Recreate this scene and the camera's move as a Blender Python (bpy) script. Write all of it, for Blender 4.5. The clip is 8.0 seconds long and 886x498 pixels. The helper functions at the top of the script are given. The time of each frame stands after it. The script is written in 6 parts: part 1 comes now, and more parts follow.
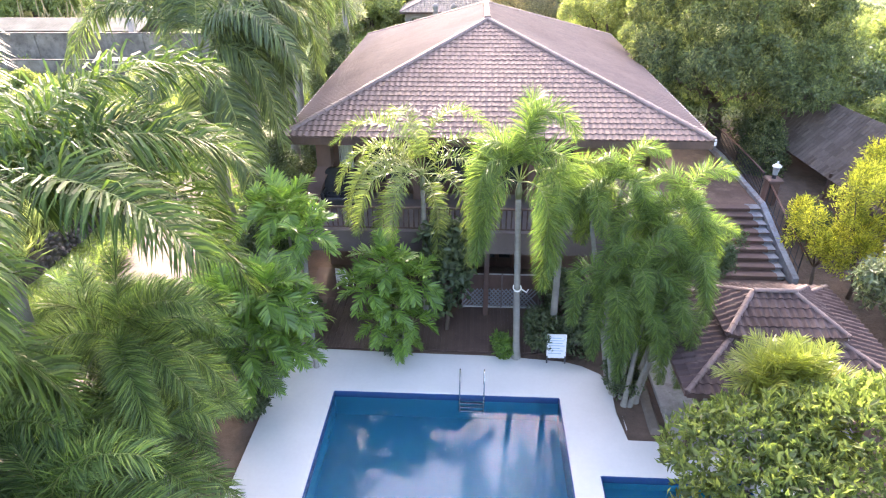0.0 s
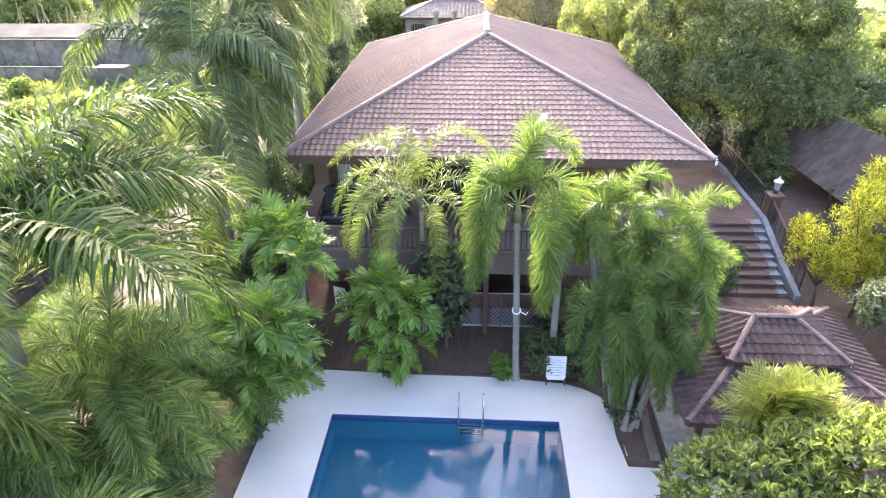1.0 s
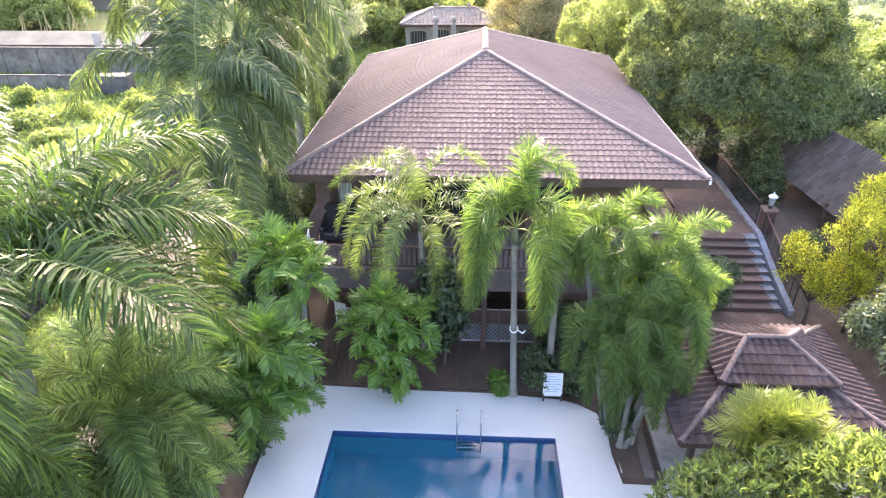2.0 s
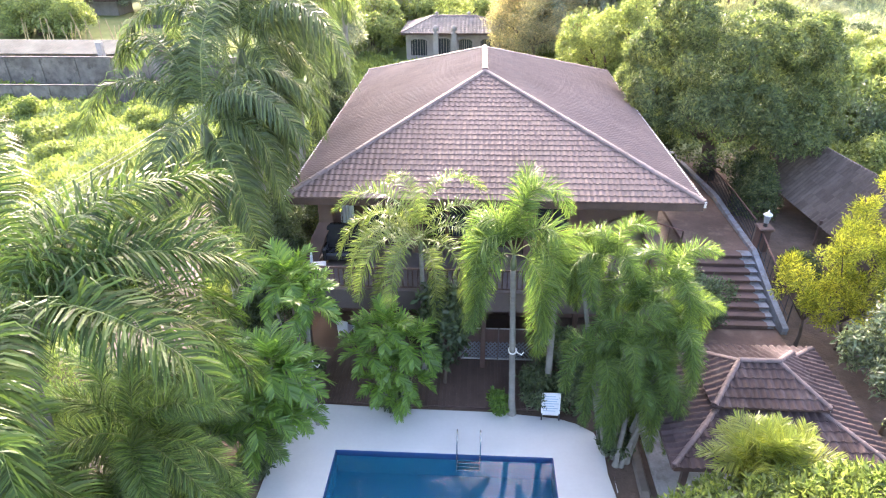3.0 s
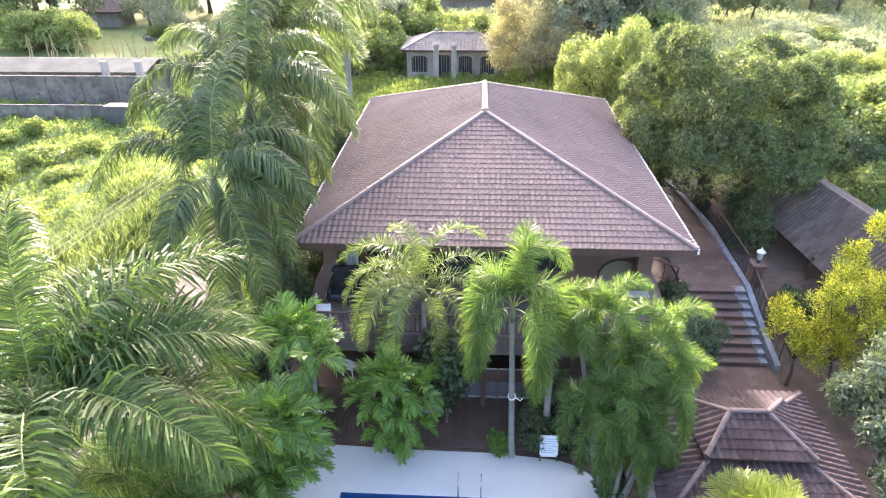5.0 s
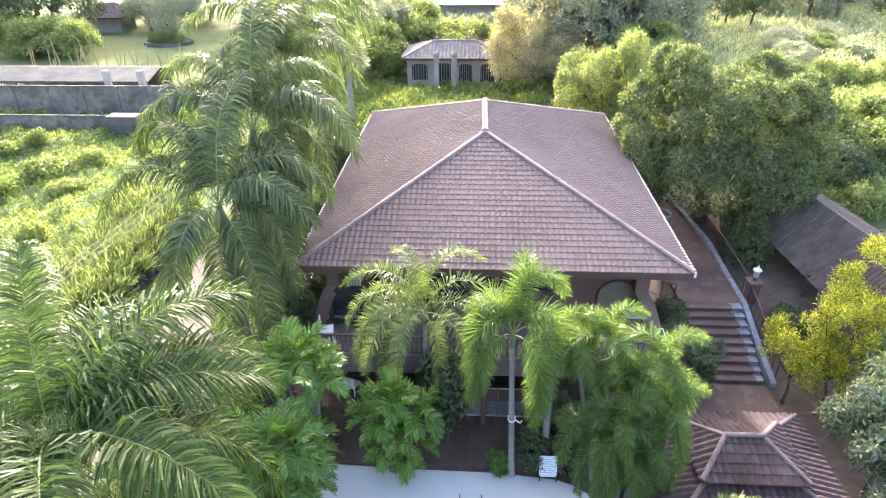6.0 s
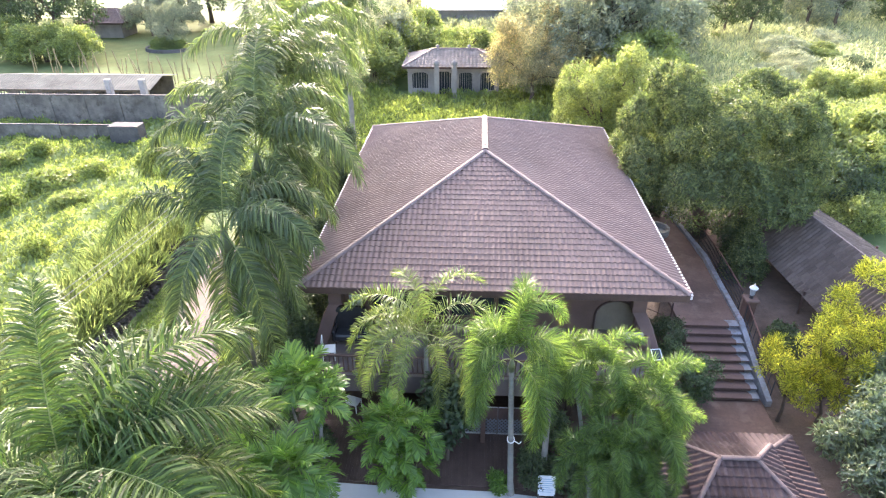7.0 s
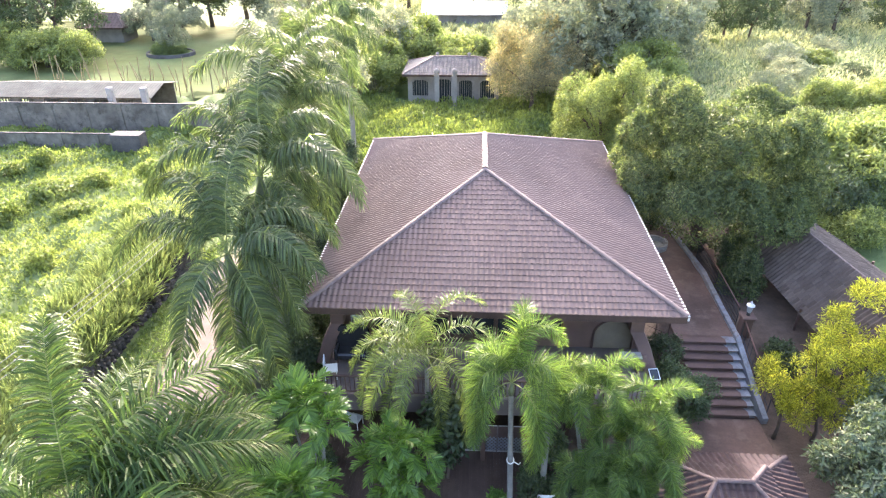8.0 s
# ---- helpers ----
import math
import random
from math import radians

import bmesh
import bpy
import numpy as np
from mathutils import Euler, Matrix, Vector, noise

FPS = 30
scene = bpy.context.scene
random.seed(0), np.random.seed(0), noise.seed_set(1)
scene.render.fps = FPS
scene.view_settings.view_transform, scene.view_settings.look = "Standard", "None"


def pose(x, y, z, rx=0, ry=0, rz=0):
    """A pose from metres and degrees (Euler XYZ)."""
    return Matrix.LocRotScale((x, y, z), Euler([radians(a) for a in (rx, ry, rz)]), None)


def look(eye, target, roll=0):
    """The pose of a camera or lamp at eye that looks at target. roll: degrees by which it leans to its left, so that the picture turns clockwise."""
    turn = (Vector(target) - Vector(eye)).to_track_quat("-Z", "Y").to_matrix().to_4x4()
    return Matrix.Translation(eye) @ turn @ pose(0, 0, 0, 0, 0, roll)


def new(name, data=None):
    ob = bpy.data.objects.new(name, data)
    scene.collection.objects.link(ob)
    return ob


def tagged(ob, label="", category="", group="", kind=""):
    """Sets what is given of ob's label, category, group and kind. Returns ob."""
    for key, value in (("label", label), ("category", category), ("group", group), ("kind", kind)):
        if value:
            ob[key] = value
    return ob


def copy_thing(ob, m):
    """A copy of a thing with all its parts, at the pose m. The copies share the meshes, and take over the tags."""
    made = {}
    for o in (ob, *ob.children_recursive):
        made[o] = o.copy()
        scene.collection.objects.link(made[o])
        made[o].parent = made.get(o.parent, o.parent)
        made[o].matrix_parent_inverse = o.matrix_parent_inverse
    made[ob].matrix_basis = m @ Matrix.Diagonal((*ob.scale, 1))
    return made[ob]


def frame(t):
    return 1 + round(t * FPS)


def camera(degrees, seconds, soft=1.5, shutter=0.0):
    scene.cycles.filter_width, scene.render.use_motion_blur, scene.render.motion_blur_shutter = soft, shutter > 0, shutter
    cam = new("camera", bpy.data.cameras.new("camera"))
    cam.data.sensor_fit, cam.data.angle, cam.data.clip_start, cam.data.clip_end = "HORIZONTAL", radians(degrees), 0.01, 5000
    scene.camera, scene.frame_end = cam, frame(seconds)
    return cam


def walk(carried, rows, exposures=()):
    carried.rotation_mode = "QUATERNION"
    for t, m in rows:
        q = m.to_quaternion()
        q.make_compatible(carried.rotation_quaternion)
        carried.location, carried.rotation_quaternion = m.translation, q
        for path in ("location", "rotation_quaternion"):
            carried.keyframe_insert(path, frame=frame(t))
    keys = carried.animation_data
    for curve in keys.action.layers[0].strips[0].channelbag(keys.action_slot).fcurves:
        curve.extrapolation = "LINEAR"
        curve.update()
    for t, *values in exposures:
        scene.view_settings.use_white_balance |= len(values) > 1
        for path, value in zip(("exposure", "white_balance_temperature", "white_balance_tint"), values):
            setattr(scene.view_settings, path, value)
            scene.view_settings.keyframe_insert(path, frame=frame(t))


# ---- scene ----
# ---- camera ----
cam = camera(72.0, 8.0, soft=1.15)
PATH = [
    (0, (0.021, -1.82, 12.937), (-0.078, -0.081, 11.955), -0.4),
    (0.5, (0.036, -1.426, 13.192), (-0.063, 0.311, 12.205), -0.4),
    (1, (0.078, -1.346, 13.47), (-0.025, 0.392, 12.486), -0.5),
    (1.5, (0.117, -1.348, 13.795), (0.014, 0.39, 12.811), -0.5),
    (3, (0.131, -1.359, 15.039), (0.027, 0.379, 14.054), -0.5),
    (3.5, (0.108, -1.318, 15.484), (0.006, 0.42, 14.5), -0.5),
    (4, (0.096, -1.245, 15.928), (-0.006, 0.492, 14.942), -0.5),
    (4.5, (0.09, -1.19, 16.354), (-0.013, 0.546, 15.368), -0.5),
    (6, (0.053, -1.025, 17.72), (-0.051, 0.71, 16.731), -0.6),
    (6.5, (0.04, -0.991, 18.199), (-0.064, 0.743, 17.208), -0.6),
    (7, (0.023, -0.929, 18.609), (-0.08, 0.806, 17.619), -0.5),
    (7.5, (0.003, -0.866, 19.067), (-0.101, 0.868, 18.076), -0.5),
    (8, (-0.027, -0.785, 19.484), (-0.128, 0.949, 18.492), -0.4),
]
walk(cam, [(t, look(eye, target, roll)) for t, eye, target, roll in PATH], exposures=[(0, 3.6, 6550, 24), (1.5, 3.55, 6500, 24), (4, 3.42, 6300, 22), (8, 3.19, 6200, 21)])

# ---- world, sun, exposure ----
SUN_AZ, SUN_EL = -8.0, 20.6
world = bpy.data.worlds.new("sky")
scene.world = world
world.use_nodes = True
wn = world.node_tree.nodes
sky = wn.new("ShaderNodeTexSky")
sky.sky_type, sky.sun_disc = "NISHITA", False
sky.sun_elevation, sky.sun_rotation = radians(SUN_EL), radians(SUN_AZ % 360)
sky.dust_density, sky.air_density = 6.0, 1.0
wn["Background"].inputs["Strength"].default_value = 0.15
world.node_tree.links.new(sky.outputs["Color"], wn["Background"].inputs["Color"])
sun_data = bpy.data.lights.new("sun", "SUN")
sun_data.energy, sun_data.angle, sun_data.color = 1.8, radians(3.0), (1.0, 0.92, 0.8)
sun = new("sun", sun_data)
sun_way = Vector((math.cos(radians(SUN_EL)) * math.sin(radians(SUN_AZ)), math.cos(radians(SUN_EL)) * math.cos(radians(SUN_AZ)), math.sin(radians(SUN_EL))))
sun.matrix_world = look(sun_way * 120, (0, 0, 0))

# ---- materials ----
def base_nodes(name):
    m = bpy.data.materials.new(name)
    m.use_nodes = True
    nt = m.node_tree
    return m, nt, nt.nodes["Principled BSDF"]


def ramp(nt, fac, stops):
    r = nt.nodes.new("ShaderNodeValToRGB")
    nt.links.new(fac, r.inputs["Fac"])
    els = r.color_ramp.elements
    while len(els) < len(stops):
        els.new(0.5)
    for e, (p, c) in zip(els, stops):
        e.position, e.color = p, (*c, 1)
    return r.outputs["Color"]


def noise_fac(nt, scale, detail=4.0, rough=0.6, stretch=(1, 1, 1)):
    tc = nt.nodes.new("ShaderNodeNewGeometry")
    mp = nt.nodes.new("ShaderNodeMapping")
    mp.inputs["Scale"].default_value = stretch
    nt.links.new(tc.outputs["Position"], mp.inputs["Vector"])
    n = nt.nodes.new("ShaderNodeTexNoise")
    n.inputs["Scale"].default_value, n.inputs["Detail"].default_value, n.inputs["Roughness"].default_value = scale, detail, rough
    nt.links.new(mp.outputs["Vector"], n.inputs["Vector"])
    return n.outputs["Fac"]


def mix_col(nt, fac, a, b, mode="MIX"):
    n = nt.nodes.new("ShaderNodeMix")
    n.data_type, n.blend_type = "RGBA", mode
    for sock, v in ((n.inputs[0], fac), (n.inputs[6], a), (n.inputs[7], b)):
        if hasattr(v, "is_output"):
            nt.links.new(v, sock)
        elif isinstance(v, tuple):
            sock.default_value = (*v, 1)
        else:
            sock.default_value = v
    return n.outputs[2]


def bump(nt, bsdf, height, strength, distance):
    b = nt.nodes.new("ShaderNodeBump")
    b.inputs["Strength"].default_value, b.inputs["Distance"].default_value = strength, distance
    nt.links.new(height, b.inputs["Height"])
    nt.links.new(b.outputs["Normal"], bsdf.inputs["Normal"])


def shade(c, k):
    return tuple(min(1.0, v * k) for v in c)


def surface(name, col, rough=0.7, metal=0.0, big=0.6, fine=25.0, vary=0.25, bumps=0.3, depth=0.01, stretch=(1, 1, 1), stain=None, random_by=None, spread=0.2, gloss=0.5):
    """A worn surface: large stains and fine grain over one base colour."""
    m, nt, b = base_nodes(name)
    b.inputs["Roughness"].default_value, b.inputs["Metallic"].default_value = rough, metal
    b.inputs["Specular IOR Level"].default_value = gloss
    large = noise_fac(nt, big, 5.0, 0.65)
    small = noise_fac(nt, fine, 3.0, 0.6, stretch)
    c = ramp(nt, large, [(0.3, shade(col, 1 - vary)), (0.7, shade(col, 1 + vary))])
    c2 = ramp(nt, small, [(0.25, (1 - vary, 1 - vary, 1 - vary)), (0.75, (1, 1, 1))])
    c = mix_col(nt, 0.7, c, c2, "MULTIPLY")
    if stain:
        s = ramp(nt, noise_fac(nt, big * 2.7, 6.0, 0.7), [(0.52, (0, 0, 0)), (0.7, (1, 1, 1))])
        c = mix_col(nt, s, c, stain)
    if random_by:
        src = nt.nodes.new("ShaderNodeObjectInfo").outputs["Random"] if random_by == "object" else nt.nodes.new("ShaderNodeNewGeometry").outputs["Random Per Island"]
        c = mix_col(nt, 1.0, c, ramp(nt, src, [(0.0, (1 - spread,) * 3), (1.0, (1.0,) * 3)]), "MULTIPLY")
    nt.links.new(c, b.inputs["Base Color"])
    if bumps:
        bump(nt, b, small, bumps, depth)
    return m


def foliage(name, col, glow=0.4, rough=0.42, patch=0.5, gloss=0.4, vary=0.35, through_tint=(1.5, 1.58, 0.95)):
    """Leaves: one green that differs from leaf to leaf and from patch to patch, a waxy sheen, and light passing through the blade."""
    m, nt, b = base_nodes(name)
    isl = nt.nodes.new("ShaderNodeNewGeometry").outputs["Random Per Island"]
    warm = (col[0] * (1 + vary * 1.5), col[1] * (1 + vary * 1.1), col[2] * (1 + vary * 0.4))
    c = ramp(nt, isl, [(0.0, shade(col, 1 - vary)), (0.6, col), (1.0, warm)])
    n = ramp(nt, noise_fac(nt, patch, 3.0), [(0.3, (0.72, 0.78, 0.75)), (0.7, (1.2, 1.12, 1.0))])
    c = mix_col(nt, 1.0, c, n, "MULTIPLY")
    nt.links.new(c, b.inputs["Base Color"])
    b.inputs["Roughness"].default_value = rough
    b.inputs["Specular IOR Level"].default_value = gloss
    t = nt.nodes.new("ShaderNodeBsdfTranslucent")
    nt.links.new(mix_col(nt, 1.0, c, through_tint, "MULTIPLY"), t.inputs["Color"])
    mx = nt.nodes.new("ShaderNodeMixShader")
    mx.inputs[0].default_value = glow
    nt.links.new(b.outputs[0], mx.inputs[1])
    nt.links.new(t.outputs[0], mx.inputs[2])
    nt.links.new(mx.outputs[0], nt.nodes["Material Output"].inputs["Surface"])
    return m


TILE = surface("roof_tile_clay", (0.172, 0.122, 0.106), 0.75, gloss=0.28, big=0.35, fine=14, vary=0.18, bumps=0.25, random_by="island", spread=0.12, stain=(0.15, 0.112, 0.1))
TILE_ONE = surface("roof_tile_clay_single", (0.172, 0.122, 0.106), 0.75, gloss=0.28, big=0.35, fine=14, vary=0.18, bumps=0.25, random_by="object", spread=0.12, stain=(0.15, 0.112, 0.1))
TILE_BROWN = surface("gazebo_tile_brown", (0.08, 0.054, 0.05), 0.8, gloss=0.2, big=0.5, fine=14, vary=0.3, bumps=0.3, random_by="island", spread=0.3, stain=(0.12, 0.09, 0.082))
TILE_DARK = surface("roof_tile_slate", (0.17, 0.132, 0.108), 0.85, gloss=0.15, big=0.5, fine=14, vary=0.3, random_by="island", spread=0.35)
CAP = surface("ridge_cap_mortar", (0.23, 0.17, 0.15), 0.75, big=0.9, fine=18, vary=0.25, random_by="object", stain=(0.2, 0.145, 0.14))
CAP_BROWN = surface("hip_cap_brown", (0.15, 0.105, 0.095), 0.65, big=0.9, fine=18, vary=0.25, random_by="object")
LAMP_GLASS = surface("lamp_glass_grey", (0.4, 0.41, 0.4), 0.3, big=2, fine=30, vary=0.1, bumps=0)
FASCIA_WHITE = surface("fascia_white", (0.7, 0.68, 0.66), 0.45, big=1.2, fine=30, vary=0.15)
WOOD_DARK = surface("wood_dark", (0.085, 0.05, 0.04), 0.55, big=1.0, fine=22, vary=0.35, stretch=(1, 1, 0.15), bumps=0.4)
WOOD_RED = surface("wood_red_brown", (0.125, 0.082, 0.066), 0.45, big=0.9, fine=30, vary=0.35, stretch=(1, 1, 0.15), bumps=0.35, random_by="object")
STUCCO = surface("wall_stucco_brown", (0.14, 0.085, 0.067), 0.8, big=0.8, fine=40, vary=0.2, bumps=0.3)
STUCCO_PALE = surface("plaster_olive", (0.2, 0.165, 0.12), 0.85, big=0.8, fine=30, vary=0.2, bumps=0.2)
BEAM = surface("balcony_band_grey", (0.12, 0.095, 0.09), 0.7, big=0.7, fine=30, vary=0.2)
DECK = surface("deck_white_concrete", (0.55, 0.54, 0.512), 0.65, gloss=0.3, big=0.35, fine=9, vary=0.07, bumps=0.15, depth=0.004)
CONCRETE = surface("concrete_grey", (0.34, 0.33, 0.32), 0.85, big=0.8, fine=14, vary=0.3, stain=(0.16, 0.15, 0.13))
CONCRETE_BLUE = surface("curb_pale_paint", (0.25, 0.265, 0.29), 0.75, big=1.4, fine=12, vary=0.35, stain=(0.17, 0.14, 0.125))
BLOCK = surface("block_wall_weathered", (0.19, 0.17, 0.142), 0.9, big=0.6, fine=2, vary=0.45, stain=(0.08, 0.072, 0.055), gloss=0.2)
STEP = surface("stair_terracotta", (0.135, 0.083, 0.066), 0.75, big=0.8, fine=16, vary=0.3, stain=(0.12, 0.07, 0.06))
PAVE = surface("paving_red_brown", (0.135, 0.085, 0.066), 0.85, big=0.5, fine=10, vary=0.35, stain=(0.18, 0.125, 0.095), random_by="object", spread=0.25)
STONE = surface("stone_dark", (0.11, 0.1, 0.095), 0.9, big=1.0, fine=8, vary=0.4, bumps=0.5, depth=0.03, random_by="object")
SAND = surface("sandy_track", (0.19, 0.16, 0.132), 0.95, big=0.5, fine=8, vary=0.2, stain=(0.165, 0.135, 0.105), gloss=0.1)
METAL = surface("rail_steel", (0.62, 0.62, 0.62), 0.25, metal=1.0, big=2, fine=40, vary=0.1, bumps=0)
RUST = surface("rail_rust_paint", (0.16, 0.075, 0.055), 0.6, big=2, fine=30, vary=0.3)
DARK_METAL = surface("dark_metal", (0.05, 0.05, 0.055), 0.5, metal=0.3, big=2, fine=40, vary=0.2)
PLASTIC_WHITE = surface("board_white", (0.7, 0.72, 0.74), 0.5, big=2, fine=30, vary=0.05, bumps=0)
INK = surface("board_print", (0.3, 0.42, 0.55), 0.6, big=2, fine=30, vary=0.1, bumps=0)
BARK_PALM = surface("palm_trunk_grey", (0.23, 0.22, 0.195), 0.85, big=1.5, fine=7, vary=0.3, stretch=(0.5, 0.5, 3.0), bumps=0.6, depth=0.02)
SHAFT = surface("crownshaft_green", (0.14, 0.16, 0.08), 0.5, big=2, fine=20, vary=0.25, bumps=0.1)
BARK = surface("tree_bark", (0.12, 0.09, 0.07), 0.9, big=2, fine=10, vary=0.35, bumps=0.7, depth=0.03, stretch=(1, 1, 0.3))
RIB = surface("frond_rib", (0.2, 0.24, 0.07), 0.5, big=3, fine=20, vary=0.2, bumps=0)
CURTAIN = surface("curtain_pale", (0.6, 0.63, 0.62), 0.9, big=2, fine=20, vary=0.1, stretch=(8, 8, 0.3))
LEATHER = surface("leather_black", (0.035, 0.035, 0.038), 0.22, big=2, fine=30, vary=0.2, bumps=0.1)
# Very dark brown for the inner walls of villa and shed.
DARKROOM = surface("interior_dark_brown", (0.05, 0.035, 0.03), 0.8, big=1, fine=12, vary=0.3)
SHEET = surface("corrugated_sheet_grey", (0.14, 0.14, 0.118), 0.9, big=0.4, fine=8, vary=0.3, stain=(0.17, 0.155, 0.13), gloss=0.15)
SHEET_PALE = surface("sheet_roof_white", (0.75, 0.75, 0.75), 0.5, big=0.4, fine=8, vary=0.1)
FAR_WALL = surface("old_house_wall", (0.28, 0.255, 0.225), 0.85, big=0.6, fine=8, vary=0.25)
FAR_TILE = surface("old_house_roof", (0.19, 0.165, 0.145), 0.85, big=0.6, fine=8, vary=0.2, random_by="island")
LATTICE = surface("lattice_grey_blue", (0.17, 0.18, 0.2), 0.7, big=2, fine=30, vary=0.2)
BAMBOO = surface("bamboo_pole", (0.3, 0.24, 0.13), 0.6, big=3, fine=20, vary=0.3)
TIE = surface("white_tie_cord", (0.75, 0.75, 0.72), 0.7, big=3, fine=30, vary=0.1)
WIRE = surface("cable_pale", (0.35, 0.35, 0.35), 0.5, big=3, fine=30, vary=0.1, bumps=0)

L_FOX = foliage("leaf_foxtail", (0.116, 0.186, 0.056), 0.4, 0.42, gloss=0.4, vary=0.5)
L_LOW = foliage("leaf_low_palm", (0.105, 0.175, 0.065), 0.36, 0.42, gloss=0.3, vary=0.6)
L_PALE = foliage("leaf_pale_palm", (0.16, 0.215, 0.075), 0.4)
L_ROYAL = foliage("leaf_royal", (0.105, 0.15, 0.072), 0.45, 0.42, gloss=0.45, vary=0.5)
L_NEAR = foliage("leaf_near_palm", (0.07, 0.12, 0.034), 0.32, 0.45, gloss=0.26, vary=0.55)
L_CLUMP = foliage("leaf_clump_palm", (0.135, 0.245, 0.055), 0.42, 0.36, gloss=0.5)
L_YELLOW = foliage("leaf_yellow_palm", (0.21, 0.255, 0.059), 0.42, gloss=0.45)
L_HEDGE = foliage("leaf_hedge", (0.135, 0.185, 0.065), 0.46, 0.4, 0.8, gloss=0.4, vary=0.5)
L_GOLD = foliage("leaf_golden", (0.37, 0.4, 0.075), 0.52, 0.45, 0.6, vary=0.6)
L_SILVER = foliage("leaf_silver_shrub", (0.16, 0.21, 0.13), 0.3, 0.34, gloss=0.6, vary=0.45)
L_MANGO = foliage("leaf_mango", (0.138, 0.175, 0.09), 0.34, 0.5, 0.35, gloss=0.25, vary=0.5, through_tint=(1.35, 1.5, 0.8))
L_DARK = foliage("leaf_dark_bush", (0.075, 0.11, 0.059), 0.3)
# Distance haze is put into this pale grey-green leaf colour.
L_FAR_HAZE = foliage("leaf_far_tree_haze", (0.29, 0.32, 0.272), 0.36, 0.5, 0.2)
L_BRIGHT = foliage("leaf_bright_tree", (0.22, 0.27, 0.108), 0.38, 0.5, 0.25)
L_DRY = foliage("leaf_dry_tree", (0.34, 0.31, 0.211), 0.34, 0.6, 0.3, vary=0.45)
L_FIELD = foliage("leaf_field", (0.19, 0.242, 0.078), 0.36, 0.5, 0.22)
L_VERGE = foliage("leaf_verge_grass", (0.15, 0.22, 0.065), 0.38, 0.5, 0.4)
L_REED = foliage("leaf_reed", (0.24, 0.3, 0.150), 0.42, 0.45, 0.5)
# Pale dry grass, made paler still to carry the haze in its colour.
L_FIELD_HAZE = foliage("leaf_field_tall_haze", (0.38, 0.405, 0.297), 0.36, 0.5, 0.12)
L_BUSH = foliage("leaf_grey_bush", (0.1, 0.15, 0.077), 0.28)


def water_material():
    m, nt, b = base_nodes("pool_water")
    b.inputs["Base Color"].default_value = (0.85, 0.95, 1.0, 1)
    b.inputs["Roughness"].default_value, b.inputs["IOR"].default_value = 0.0, 1.33
    b.inputs["Transmission Weight"].default_value = 1.0
    b.inputs["Specular Tint"].default_value = (0.85, 0.95, 1.0, 1)
    bump(nt, b, noise_fac(nt, 1.6, 2.0), 0.012, 0.01)
    return m


def mosaic_material(name, col):
    m, nt, b = base_nodes(name)
    g = nt.nodes.new("ShaderNodeNewGeometry")
    t = nt.nodes.new("ShaderNodeTexVoronoi")
    t.inputs["Scale"].default_value, t.inputs["Randomness"].default_value = 22.0, 0.1
    nt.links.new(g.outputs["Position"], t.inputs["Vector"])
    c = mix_col(nt, 0.1, col, t.outputs["Color"], "OVERLAY")
    c = mix_col(nt, 0.6, c, ramp(nt, noise_fac(nt, 0.4, 3.0), [(0.3, (0.8, 0.8, 0.85)), (0.7, (1, 1, 1))]), "MULTIPLY")
    nt.links.new(c, b.inputs["Base Color"])
    b.inputs["Roughness"].default_value = 0.25
    return m


def ground_material():
    """Earth and grass: green fields, red-brown earth near the houses."""
    m, nt, b = base_nodes("ground_earth_grass")
    b.inputs["Roughness"].default_value = 0.95
    grass = ramp(nt, noise_fac(nt, 0.35, 6.0, 0.7), [(0.3, (0.08, 0.12, 0.035)), (0.5, (0.15, 0.2, 0.065)), (0.7, (0.24, 0.28, 0.1))])
    soil = ramp(nt, noise_fac(nt, 1.5, 6.0, 0.7), [(0.3, (0.07, 0.05, 0.036)), (0.7, (0.15, 0.1, 0.072))])
    at = nt.nodes.new("ShaderNodeAttribute")
    at.attribute_name = "bare"
    nt.links.new(mix_col(nt, at.outputs["Fac"], grass, soil), b.inputs["Base Color"])
    bump(nt, b, noise_fac(nt, 6.0, 5.0, 0.7), 0.6, 0.1)
    return m


WATER = water_material()
MOSAIC = mosaic_material("pool_mosaic_blue", (0.02, 0.2, 0.3))
MOSAIC_DARK = mosaic_material("waterline_mosaic_navy", (0.02, 0.06, 0.16))
GROUND = ground_material()
LAWN = surface("mown_lawn", (0.17, 0.2, 0.08), 0.95, big=0.15, fine=3, vary=0.25, stain=(0.17, 0.17, 0.07), gloss=0.05)
GLASS_DARK, _nt, _b = base_nodes("window_glass")
_b.inputs["Base Color"].default_value = (0.03, 0.035, 0.04, 1)
_b.inputs["Roughness"].default_value = 0.06
_b.inputs["IOR"].default_value = 1.5


# ---- building helpers ----
def link_mesh(name, me, mat, parent=None, label=""):
    if mat and not me.materials:
        me.materials.append(mat)
    ob = new(name, me)
    if parent:
        ob.parent = parent
    if label:
        tagged(ob, label)
    return ob


def part(name, bm, mat, parent=None, label="", smooth=False):
    me = bpy.data.meshes.new(name)
    bm.to_mesh(me)
    bm.free()
    if smooth:
        me.polygons.foreach_set("use_smooth", [True] * len(me.polygons))
    return link_mesh(name, me, mat, parent, label)


def thing(name, x, y, z, label, category, group="", kind="", turn=0):
    ob = new(name)
    ob.empty_display_size = 0.2
    ob.matrix_basis = pose(x, y, z, 0, 0, turn)
    return tagged(ob, label, category, group, kind)


